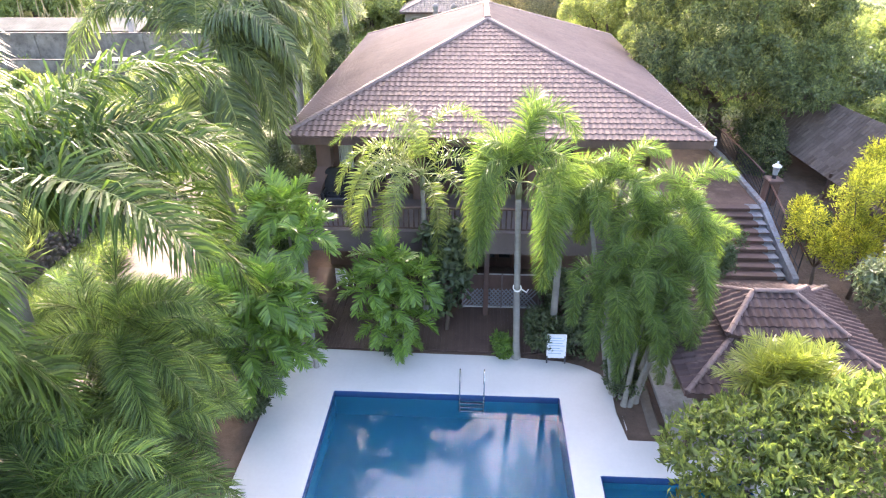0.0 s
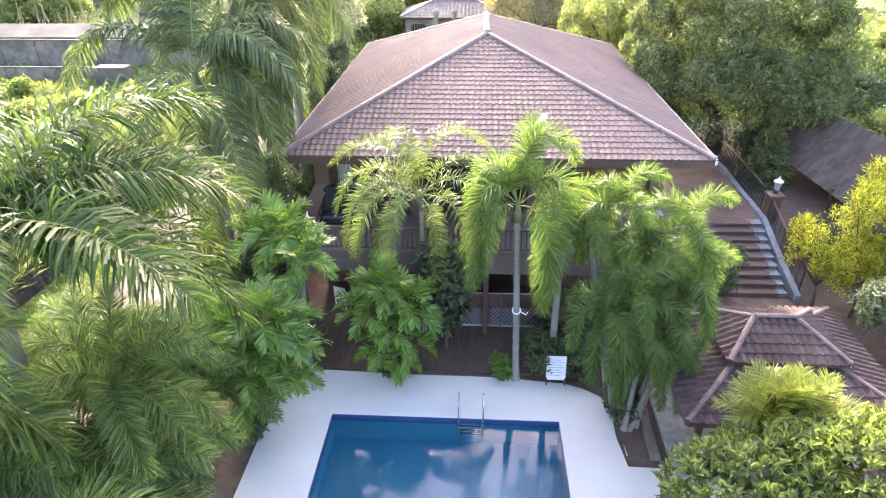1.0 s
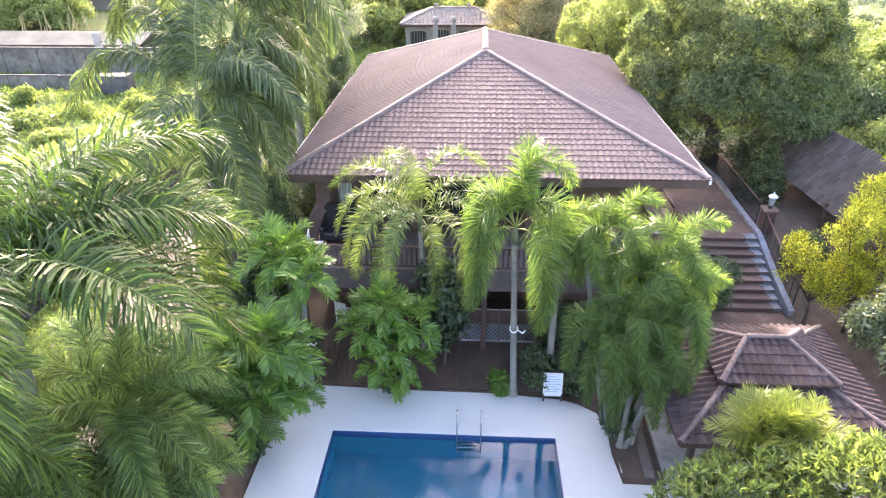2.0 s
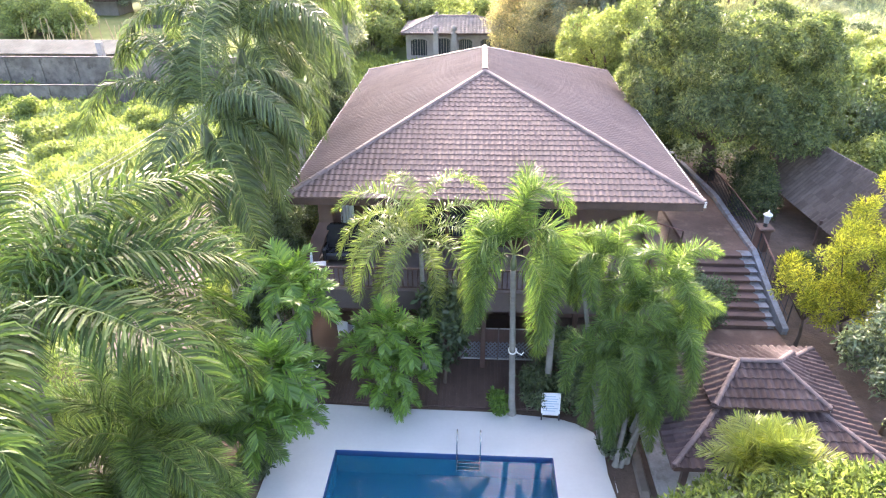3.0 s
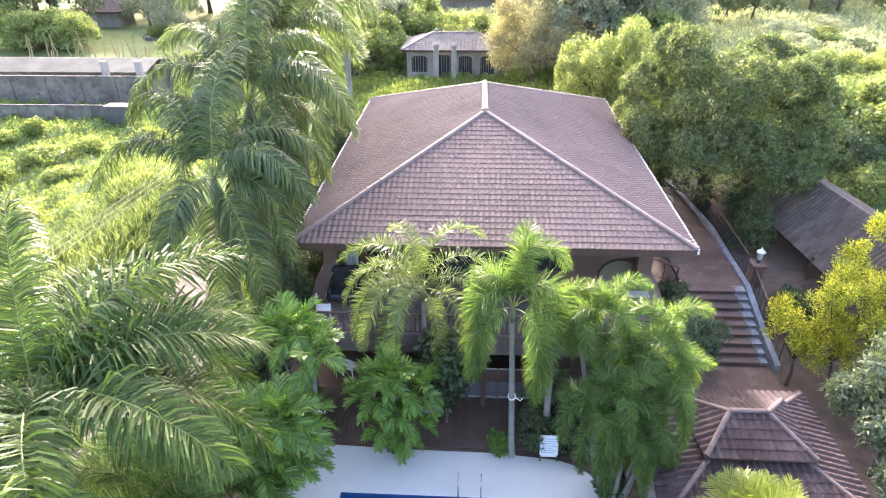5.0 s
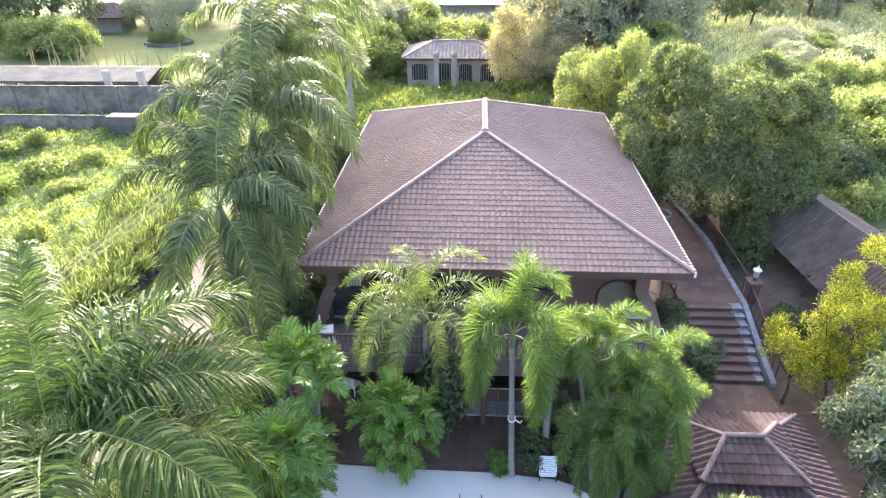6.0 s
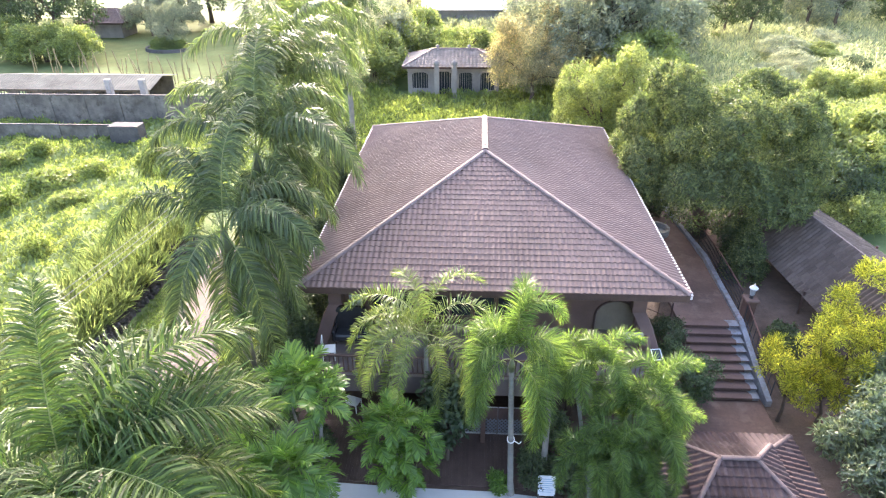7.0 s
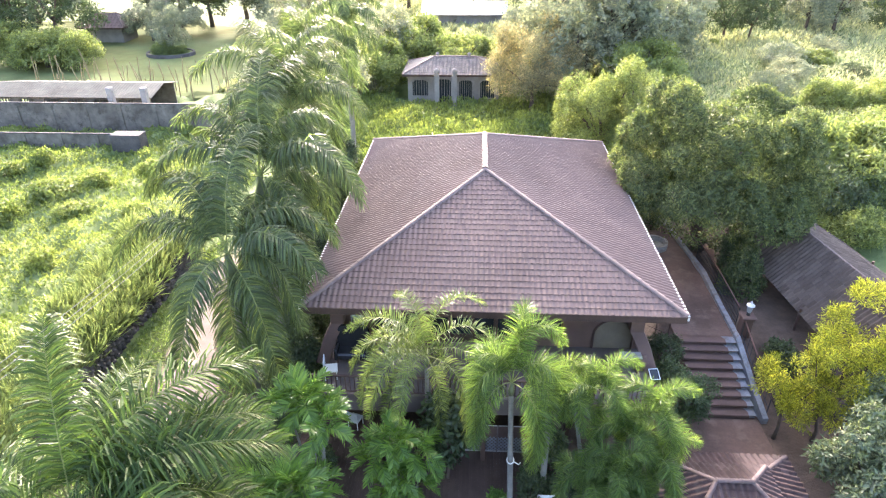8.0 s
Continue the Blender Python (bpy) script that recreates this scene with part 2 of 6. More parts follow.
def world_parts(ob):
    """Parts built in world place stay there under a thing that stands elsewhere."""
    for c in ob.children:
        c.matrix_parent_inverse = ob.matrix_basis.inverted()
    return ob


def raw_mesh(name, verts, faces):
    me = bpy.data.meshes.new(name)
    me.from_pydata([tuple(v) for v in verts] if not isinstance(verts, np.ndarray) else verts.tolist(), [], faces if not isinstance(faces, np.ndarray) else faces.tolist())
    me.update()
    return me


def block(bm, x0, y0, z0, x1, y1, z1, bevel=0.0):
    r = bmesh.ops.create_cube(bm, size=1.0)
    m = Matrix.Translation(((x0 + x1) / 2, (y0 + y1) / 2, (z0 + z1) / 2)) @ Matrix.Diagonal((x1 - x0, y1 - y0, z1 - z0, 1))
    bmesh.ops.transform(bm, matrix=m, verts=r["verts"])
    if bevel:
        es = list({e for v in r["verts"] for e in v.link_edges})
        bmesh.ops.bevel(bm, geom=es, offset=bevel, segments=1, affect="EDGES")
    return bm


def boxed(name, dims, mat, parent=None, label="", bevel=0.01):
    return part(name, block(bmesh.new(), *dims, bevel), mat, parent, label)


def tube(bm, pts, radii, sides=8, caps=True):
    """A round bar along a line of points."""
    pts = [Vector(p) for p in pts]
    if not hasattr(radii, "__len__"):
        radii = [radii] * len(pts)
    rings = []
    for i, p in enumerate(pts):
        d = (pts[min(i + 1, len(pts) - 1)] - pts[max(i - 1, 0)]).normalized()
        a = d.cross(Vector((0.13, 0.97, 0.21)) if abs(d.y) < 0.9 else Vector((1, 0, 0))).normalized()
        c = d.cross(a)
        rings.append([bm.verts.new(p + radii[i] * (a * math.cos(2 * math.pi * k / sides) + c * math.sin(2 * math.pi * k / sides))) for k in range(sides)])
    for r0, r1 in zip(rings, rings[1:]):
        for k in range(sides):
            bm.faces.new((r0[k], r0[(k + 1) % sides], r1[(k + 1) % sides], r1[k]))
    if caps:
        bm.faces.new(rings[0][::-1])
        bm.faces.new(rings[-1])
    return bm


def prism(bm, outline, z0, z1):
    """An upright slab over an outline."""
    lo = [bm.verts.new((x, y, z0)) for x, y in outline]
    hi = [bm.verts.new((x, y, z1)) for x, y in outline]
    n = len(outline)
    bm.faces.new(hi)
    bm.faces.new(lo[::-1])
    for i in range(n):
        bm.faces.new((lo[i], lo[(i + 1) % n], hi[(i + 1) % n], hi[i]))
    return bm


# -- roof tiles --
ROLL, COURSE = 0.22, 0.3


def tile_rows(width, thick=0.04, over=0.05, course=COURSE, amp=0.03):
    """Vertices and faces of one pan-and-roll tile: along x its width, along y up the slope, z out of it."""
    prof = [(i / 8, 0.5 - 0.5 * math.cos(i * math.pi / 4)) for i in range(9)]
    v, f = [], []
    for y, lift in ((-over, 0.03), (course, 0.0)):
        for px, pz in prof:
            v.append((px * width, y, lift + amp * pz))
    n = len(prof)
    for px, pz in prof:
        v.append((px * width, -over + 0.005, 0.03 + amp * pz - thick))
    for i in range(n - 1):
        f.append((i, i + 1, n + i + 1, n + i))
        f.append((2 * n + i, 2 * n + i + 1, i + 1, i))
    return v, f


def tiled_slope(corners, roll=ROLL, course=COURSE, singles=None, jitter=0.002, seed=1, amp=0.034):
    """Tiles over one plane of a roof; corners run along the eave first. Returns the joined bmesh in world place and, for tiles that
    singles(u, v) picks, their poses."""
    rng = random.Random(seed)
    P = [Vector(c) for c in corners]
    ux = (P[1] - P[0]).normalized()
    n = ux.cross(P[-1] - P[0]).normalized()
    vy = n.cross(ux)
    loc = [((p - P[0]).dot(ux), (p - P[0]).dot(vy)) for p in P]
    umin, umax = min(l[0] for l in loc), max(l[0] for l in loc)
    vmax = max(l[1] for l in loc)
    cols, rows = int(math.ceil((umax - umin) / roll)), int(math.ceil(vmax / course))
    tv, tf = tile_rows(roll * 1.04, course=course, amp=amp)

    def inside(u, v):
        s = []
        for (a, b), (c, d) in zip(loc, loc[1:] + loc[:1]):
            ln = math.hypot(c - a, d - b)
            s.append(((c - a) * (v - b) - (d - b) * (u - a)) / ln)
        return min(s)

    verts, faces, picked = [], [], []
    frame_m = Matrix((ux, vy, n)).transposed().to_4x4()
    for r in range(rows):
        for c in range(cols):
            u, v = umin + c * roll, r * course
            mid = inside(u + roll / 2, v + course / 2)
            if mid < -0.25:
                continue
            du, dv, dz = rng.uniform(-jitter, jitter), rng.uniform(-jitter, jitter), rng.uniform(0, jitter)
            full = mid > 0.22 or (r == 0 and mid > 0.14)
            if singles and full and singles(r, c):
                picked.append(Matrix.Translation(P[0] + ux * (u + du) + vy * (v + dv) + n * dz) @ frame_m)
                continue
            o = len(verts)
            for x, y, z in tv:
                verts.append(P[0] + ux * (u + x + du) + vy * (v + y + dv) + n * (z + dz))
            faces += [tuple(o + i for i in f) for f in tf]
    me = raw_mesh("tmp", [tuple(v) for v in verts], faces)
    bm = bmesh.new()
    bm.from_mesh(me)
    bpy.data.meshes.remove(me)
    for i in range(1, len(P)):
        a, b = P[i], P[(i + 1) % len(P)]
        e = (b - a).normalized()
        if e.length < 0.5:
            continue
        cut = e.cross(n)
        bmesh.ops.bisect_plane(bm, geom=bm.verts[:] + bm.edges[:] + bm.faces[:], plane_co=a + cut * 0.01, plane_no=cut, clear_outer=True)
    return bm, picked


def cap_mesh(length=0.42, r=0.12):
    bm = bmesh.new()
    n = 7
    rows = []
    for y, k in ((0, 1.08), (0.06, 1.08), (0.07, 1.0), (length, 0.92)):
        rows.append([bm.verts.new((r * k * math.cos(math.pi * i / (n - 1)), y, r * k * 0.8 * math.sin(math.pi * i / (n - 1)))) for i in range(n)])
    for a, b in zip(rows, rows[1:]):
        for i in range(n - 1):
            bm.faces.new((a[i], a[i + 1], b[i + 1], b[i]))
    bm.faces.new(rows[0][::-1])
    me = bpy.data.meshes.new("ridge_cap")
    bm.to_mesh(me)
    bm.free()
    return me


CAP_MESH = {CAP: cap_mesh(), CAP_BROWN: cap_mesh(0.42, 0.09)}
for _m in CAP_MESH:
    CAP_MESH[_m].materials.append(_m)


def cap_line(a, b, parent, mat=CAP, size=1.0, lift=0.03):
    """Half-round caps laid along a hip or ridge from a up to b."""
    a, b = Vector(a), Vector(b)
    d = b - a
    count = max(1, int(round(d.length / (0.36 * size))))
    y = d.normalized()
    x = y.cross(Vector((0, 0, 1))).normalized()
    rot = Matrix((x, y, x.cross(y))).transposed().to_4x4()
    for i in range(count):
        ob = link_mesh("ridge_cap", CAP_MESH[mat], None, parent)
        ob.matrix_basis = Matrix.Translation(a + d * (i / count) + Vector((0, 0, lift))) @ rot @ Matrix.Diagonal((size, size * d.length / count / (0.36 * size), size, 1))


# -- leaves --
def leaf_mesh(name, pos, out, length, width, rng, fold=0.25, wild=0.7, face=None):
    """One mesh of four-cornered folded leaves at pos, pointing roughly along out."""
    n = len(pos)
    d = out + rng.normal(0, wild, (n, 3))
    d /= np.linalg.norm(d, axis=1, keepdims=True) + 1e-9
    side = np.cross(d, rng.normal(0, 1, (n, 3)) * 0.5 + (np.array((0, 0, 1.0)) if face is None else face))
    side /= np.linalg.norm(side, axis=1, keepdims=True) + 1e-9
    up = np.cross(side, d)
    ln = (length * rng.uniform(0.65, 1.25, n))[:, None]
    w = (width * rng.uniform(0.7, 1.2, n))[:, None]
    v = np.stack([pos, pos + d * ln * 0.45 + side * w / 2 + up * w * fold, pos + d * ln - up * ln * 0.15, pos + d * ln * 0.45 - side * w / 2 + up * w * fold], 1).reshape(-1, 3)
    i = np.arange(n)[:, None] * 4
    f = np.concatenate([i + np.array([[0, 1, 2]]), i + np.array([[0, 2, 3]])], 1).reshape(-1, 3)
    me = bpy.data.meshes.new(name)
    me.vertices.add(len(v))
    me.vertices.foreach_set("co", v.astype(np.float32).ravel())
    me.loops.add(f.size)
    me.loops.foreach_set("vertex_index", f.astype(np.int32).ravel())
    me.polygons.add(len(f))
    me.polygons.foreach_set("loop_start", np.arange(0, f.size, 3, dtype=np.int32))
    me.polygons.foreach_set("loop_total", np.full(len(f), 3, dtype=np.int32))
    me.update(calc_edges=True)
    me.validate()
    return me


def crown_leaves(name, blobs, clumps, per, length, width, seed, clump_r=0.35, shell=0.72, low=-0.55, wild=0.7, radial=0.0):
    """Leaves in clumps over several overlapping lobes of a crown."""
    rng = np.random.default_rng(seed)
    vol = np.array([(b[3] * b[4] * b[5]) ** 0.66 for b in blobs])
    pick = rng.choice(len(blobs), clumps, p=vol / vol.sum())
    B = np.array(blobs, float)[pick]
    d = rng.normal(0, 1, (clumps, 3))
    d[:, 2] = np.where(d[:, 2] < low * 2, -d[:, 2], d[:, 2])
    d /= np.linalg.norm(d, axis=1, keepdims=True)
    k = rng.uniform(shell, 1.04, clumps)[:, None]
    c = B[:, :3] + d * B[:, 3:] * k
    inner = np.zeros(clumps, bool)
    for i, b in enumerate(blobs):
        q = (((c - np.array(b[:3])) / np.array(b[3:])) ** 2).sum(1)
        inner |= (q < shell ** 2 * 0.8) & (pick != i)
    c, d = c[~inner], d[~inner]
    m = len(c)
    off = rng.normal(0, 1, (m, per, 3))
    off /= np.linalg.norm(off, axis=2, keepdims=True)
    pos = c[:, None, :] + off * (clump_r * rng.uniform(0.2, 1.0, (m, per, 1)))
    flat = d[:, None, :] + 0.35 * off
    out = off - 0.8 * d[:, None, :] * (off * d[:, None, :]).sum(2, keepdims=True) + 0.25 * d[:, None, :] - np.array((0, 0, 0.15))
    if radial:
        out = 0.5 * off + radial * d[:, None, :] + np.array((0, 0, 0.3))
    return leaf_mesh(name, pos.reshape(-1, 3), out.reshape(-1, 3), length, width, rng, wild=wild, face=flat.reshape(-1, 3) + np.array((0, 0, 0.25)))


def lobes(cx, cy, cz, rx, ry, rz, count, seed, spread=0.55, size=(0.45, 0.7), core=0.78):
    rng = random.Random(seed)
    out = [(cx, cy, cz, rx * core, ry * core, rz * core)]
    for i in range(count):
        a = i * 2.4 + rng.uniform(-0.4, 0.4)
        h = rng.uniform(-0.45, 0.9)
        r = spread * math.sqrt(max(0.05, 1 - h * h * 0.8))
        k = rng.uniform(*size)
        out.append((cx + rx * r * math.cos(a), cy + ry * r * math.sin(a), cz + rz * h * spread, rx * k, ry * k, rz * k * 0.8))
    return out


def trunk_and_limbs(parent, height, r, blobs, seed, mat=BARK, base=(0, 0, 0)):
    rng = random.Random(seed)
    bm = bmesh.new()
    top = Vector((base[0] + rng.uniform(-0.2, 0.2), base[1] + rng.uniform(-0.2, 0.2), base[2] + height))
    tube(bm, [Vector(base) - Vector((0, 0, 0.15)), Vector(base) + Vector((0.05, 0.02, height * 0.4)), top], [r * 1.35, r, r * 0.8], 9)
    part("trunk", bm, mat, parent, smooth=True)
    for b in blobs[1:7]:
        bm = bmesh.new()
        e = Vector(b[:3])
        m = top.lerp(e, 0.5) + Vector((rng.uniform(-0.2, 0.2), rng.uniform(-0.2, 0.2), 0.25))
        tube(bm, [top - Vector((0, 0, 0.1)), m, e], [r * 0.55, r * 0.38, r * 0.12], 6)
        part("limb", bm, mat, parent, smooth=True)


def leafy_tree(name, x, y, z, blobs, trunk_h, trunk_r, clumps, per, length, width, mat, seed, label, category="tree", clump_r=0.35, shell=0.72, wild=0.7, group="", radial=0.0):
    """A trunk with limbs and a crown of separate leaves; blobs in the tree's own space."""
    t = thing(name, x, y, z, label, category, group)
    trunk_and_limbs(t, trunk_h, trunk_r, blobs, seed)
    link_mesh("crown", crown_leaves("crown", blobs, clumps, per, length, width, seed, clump_r, shell, wild=wild, radial=radial), mat, t)
    return t


# -- palms --
def frond_mesh(name, length, rise, bend, pairs, leaf, width, plume, hang, seed, bare=0.16, tipcurl=0.0, taper=0.55, segs=14, twist=0.4, sweep=(0.3, 0.5), power=1.15, hook=None, vee=0.12):
    """A feather leaf in the x-z plane: rise is the angle at which it leaves the trunk, bend how far it arches over (degrees);
    plume: how far the leaflets stand off all round, hang: how far they droop."""
    rng = np.random.default_rng(seed)
    ts = np.linspace(0, 1, segs + 1)
    ang = np.radians(rise - bend * ts ** power - tipcurl * ts ** 4)
    if hook:
        s = np.clip((ts - hook[0]) / (hook[1] - hook[0]), 0, 1)
        ang = np.radians(rise - bend * s * s * (3 - 2 * s))
    step = length / segs
    pts = [np.zeros(3)]
    side_sway = rng.normal(0, 0.12)
    for a, t in zip(ang[1:], ts[1:]):
        pts.append(pts[-1] + step * np.array((math.cos(a), side_sway * t, math.sin(a))))
    pts = np.array(pts)

    def at(t):
        s = min(max(t, 0), 0.9999) * segs
        i = int(s)
        p = pts[i] + (pts[i + 1] - pts[i]) * (s - i)
        d = pts[i + 1] - pts[i]
        return p, d / np.linalg.norm(d)

    V, F = [], []
    # rib
    for i in range(segs + 1):
        p, d = at(i / segs)
        w = 0.017 * (1 - 0.8 * i / segs) * length / 3
        up = np.cross(np.array((0, 1.0, 0)), d) * -1
        V += [p + np.array((0, w, 0)), p - up * w, p - np.array((0, w, 0)), p + up * w * 0.6]
    for i in range(segs):
        for k in range(4):
            F.append((4 * i + k, 4 * i + (k + 1) % 4, 4 * i + 4 + (k + 1) % 4, 4 * i + 4 + k))
    ribfaces = len(F)
    for j in range(pairs):
        t = bare + (1 - bare) * (j + 0.5) / pairs
        p, d = at(t)
        up = np.cross(d, np.array((0, 1.0, 0)))
        up = up if up[2] > 0 else -up
        prof = math.sin(math.pi * min(1.0, 0.18 + 0.82 * (t - bare) / (1 - bare)) ** 0.8) ** taper if t < 0.999 else 0.2
        prof = max(0.25, prof)
        for s in (-1, 1):
            phi = rng.normal(0, plume) if plume > 0 else 0
            spread = np.array((0, s, 0.0)) * math.cos(phi) + up * math.sin(phi)
            fwd = sweep[0] + sweep[1] * t ** 3 + rng.normal(0, 0.1)
            dirn = spread + d * fwd + up * vee
            dirn /= np.linalg.norm(dirn)
            ll = leaf * prof * rng.uniform(0.85, 1.12)
            wv = d - dirn * d.dot(dirn)
            wv /= np.linalg.norm(wv) + 1e-9
            tw = rng.normal(0, twist)
            wv = wv * math.cos(tw) + np.cross(dirn, wv) * math.sin(tw)
            w0 = width * (0.6 + 0.4 * prof)
            q, qs = p, [p]
            for piece, drop in ((0.38, 0.12), (0.34, 0.6), (0.28, 1.25)):
                step_d = dirn + np.array((0, 0, -hang * drop))
                q = q + step_d / np.linalg.norm(step_d) * ll * piece
                qs.append(q)
            q0, q1, q2, q3 = qs
            o = len(V)
            V += [q0 - wv * w0 * 0.25, q0 + wv * w0 * 0.25, q1 - wv * w0 * 0.5, q1 + wv * w0 * 0.5, q2 - wv * w0 * 0.38, q2 + wv * w0 * 0.38, q3]
            F += [(o, o + 1, o + 3, o + 2), (o + 2, o + 3, o + 5, o + 4), (o + 4, o + 5, o + 6)]
    me = bpy.data.meshes.new(name)
    me.from_pydata([tuple(float(c) for c in v) for v in V], [], F)
    me.update()
    me["rib"] = ribfaces
    return me


def frond_set(name, mat, specs, **kw):
    out = []
    for i, (rise, bend, *own) in enumerate(specs):
        me = frond_mesh(name, rise=rise, bend=bend, seed=i + 11, **{**kw, **(dict(hook=own[0]) if own else {})})
        me.materials.append(mat)
        me.materials.append(RIB)
        idx = [1 if k < me["rib"] else 0 for k in range(len(me.polygons))]
        me.polygons.foreach_set("material_index", idx)
        out.append(me)
    return out


def ringed_trunk(parent, foot, top, r0, r1, mat=BARK_PALM, name="trunk", rings=14, bow=0.0):
    bm = bmesh.new()
    a, b = Vector(foot), Vector(top)
    pts, rr = [], []
    for i in range(rings * 2 + 1):
        t = i / (rings * 2)
        p = a.lerp(b, t) + Vector((bow * math.sin(math.pi * t), 0, 0))
        pts.append(p)
        flare = 1 + 0.5 * max(0, 0.12 - t) / 0.12
        rr.append((r0 + (r1 - r0) * t) * flare * (1.05 if i % 2 else 0.98))
    tube(bm, pts, rr, 10)
    return part(name, bm, mat, parent, smooth=True)


def palm_crown(parent, at, fronds, count, seed, scale=1.0, up_first=True, avoid=None, spin=None, shaft=0.0, shaft_r=0.1, kinds=None):
    """Fronds round one growing point; the set runs from upright to hanging."""
    rng = random.Random(seed)
    at = Vector(at)
    if shaft:
        bm = bmesh.new()
        tube(bm, [at - Vector((0, 0, shaft)), at - Vector((0, 0, shaft * 0.6)), at], [shaft_r, shaft_r * 1.15, shaft_r * 0.5], 9)
        part("crownshaft", bm, SHAFT, parent, smooth=True)
    for i in range(count):
        az = spin[i] if spin and i < len(spin) else i * 137.5 + rng.uniform(-18, 18)
        k = kinds[i] if kinds and i < len(kinds) else int((i + 0.5) / count * len(fronds))
        ob = link_mesh("frond", fronds[k], None, parent)
        s = scale * rng.uniform(0.88, 1.1)
        ob.matrix_basis = Matrix.Translation(at) @ Euler((radians(rng.uniform(-9, 9)), radians(rng.uniform(-6, 6)), radians(az))).to_matrix().to_4x4() @ Matrix.Diagonal((s, s, s, 1))


# ---- ground ----
def smooth_step(v, a, b):
    t = np.clip((v - a) / (b - a), 0, 1)
    return t * t * (3 - 2 * t)


def lump(x, y, s, seed=0.0):
    return (np.sin(x * s + 1.3 + seed) * np.cos(y * s * 1.13 + 0.4 - seed) + 0.6 * np.sin(x * s * 2.3 - y * s * 1.7 + seed * 2) + 0.4 * np.cos(x * s * 4.1 + y * s * 3.7)) / 2


def ground_height(x, y):
    x, y = np.asarray(x, float), np.asarray(y, float)
    h = np.zeros(np.broadcast(x, y).shape)
    # terrace up the hillside beside the house
    terrace = 1.55 * smooth_step(y, 19.6, 23.1) * smooth_step(x, 8.0, 9.6)
    h = h + terrace
    # raised field beyond the stone bank
    bank = smooth_step(-x, 17.65, 18.1) * smooth_step(y, 8, 14)
    h = h + 1.3 * bank * (1 - 0.85 * smooth_step(-x, 21, 32)) * (1 - 0.85 * smooth_step(y, 34, 44))
    # rough growth
    wild = smooth_step(-x, 18.3, 22) * smooth_step(y, 12, 18) + smooth_step(y, 37.5, 42) * smooth_step(x, -14, -10) + smooth_step(x, 22, 28) * smooth_step(y, 20, 30)
    lawn = smooth_step(-x, 18, 24) * smooth_step(y, 66, 70) * (1 - smooth_step(y, 106, 116))
    wild = np.clip(wild, 0, 1) * (1 - lawn)
    h = h + wild * (0.6 * np.maximum(lump(x, y, 0.42), -0.3) + 0.28 * lump(x, y, 1.25, 2.0) + 0.25)
    h = h + 0.03 * lump(x, y, 0.9)
    # hollow under the swimming pools
    pit = smooth_step(x, -5.6, -4.9) * (1 - smooth_step(x, 6.6, 7.2)) * smooth_step(y, -0.2, 0.6) * (1 - smooth_step(y, 12.7, 13.4))
    pit = pit * (1 - smooth_step(x, 3.3, 4.0) * smooth_step(y, 9.6, 10.2))
    h = h - 2.6 * pit - 0.06
    return h


def spaced(lo, hi, fine_lo, fine_hi, step, grow):
    out = list(np.arange(fine_lo, fine_hi + step / 2, step))
    s, v = step, out[-1]
    while v < hi:
        s = min(s * grow, 60.0)
        v += s
        out.append(v)
    s, v = step, out[0]
    while v > lo:
        s = min(s * grow, 60.0)
        v -= s
        out.insert(0, v)
    return np.array(out)


gx = spaced(-900, 900, -32, 26, 0.45, 1.07)
gy = spaced(-400, 1500, -4, 62, 0.5, 1.07)
GX, GY = np.meshgrid(gx, gy)
GZ = ground_height(GX, GY)
ni, nj = GX.shape
idx = np.arange(ni * nj).reshape(ni, nj)
quads = np.stack([idx[:-1, :-1], idx[:-1, 1:], idx[1:, 1:], idx[1:, :-1]], -1).reshape(-1, 4)
gm = raw_mesh("ground", np.stack([GX, GY, GZ], -1).reshape(-1, 3), quads)
bare = smooth_step(GX, -17, -14) * (1 - smooth_step(GX, 17, 21)) * (1 - smooth_step(GY, 33, 38))
gm.attributes.new("bare", "FLOAT", "POINT").data.foreach_set("value", bare.ravel().astype(np.float32))
gm.polygons.foreach_set("use_smooth", [True] * len(gm.polygons))
ground = link_mesh("ground", gm, GROUND)
tagged(ground, "earth and rough grass ground round the villa", "ground", kind="structure")


def patch_sheet(name, outline_fn, u_steps, v_steps, mat, lift):
    """A thin sheet laid over the ground between two edges."""
    V, F = [], []
    for i in range(u_steps + 1):
        for j in range(v_steps + 1):
            x, y = outline_fn(i / u_steps, j / v_steps)
            edge = min(j, v_steps - j, i, u_steps - i)
            V.append((x, y, float(ground_height(x, y)) + (lift if edge else -0.05)))
    for i in range(u_steps):
        for j in range(v_steps):
            a = i * (v_steps + 1) + j
            F.append((a, a + 1, a + v_steps + 2, a + v_steps + 1))
    return link_mesh(name, raw_mesh(name, V, F), mat)


def drive_x(y):
    return np.interp(y, (6, 12, 17, 20, 23.5, 26, 32), (-12.2, -12.4, -12.4, -13.2, -14.3, -14.6, -15.4))


def drive_w(y):
    return np.interp(y, (6, 17, 20, 23.5, 26, 32), (3.8, 3.7, 3.3, 2.6, 2.1, 1.5))


def track_xy(u, v):
    y = 6 + 26 * u
    return float(drive_x(y) + (v - 0.5) * (drive_w(y) + 0.3 * math.sin(u * 31 + v * 3))), y


track = patch_sheet("driveway", track_xy, 40, 8, SAND, 0.05)
tagged(track, "pale sandy driveway beside the royal palms", "driveway", kind="structure")
lawn_ob = patch_sheet("lawn", lambda u, v: (-86 + 66 * u + 4 * math.sin(v * 7), 69 + 44 * v + 3 * math.sin(u * 6)), 30, 30, LAWN, 0.3)
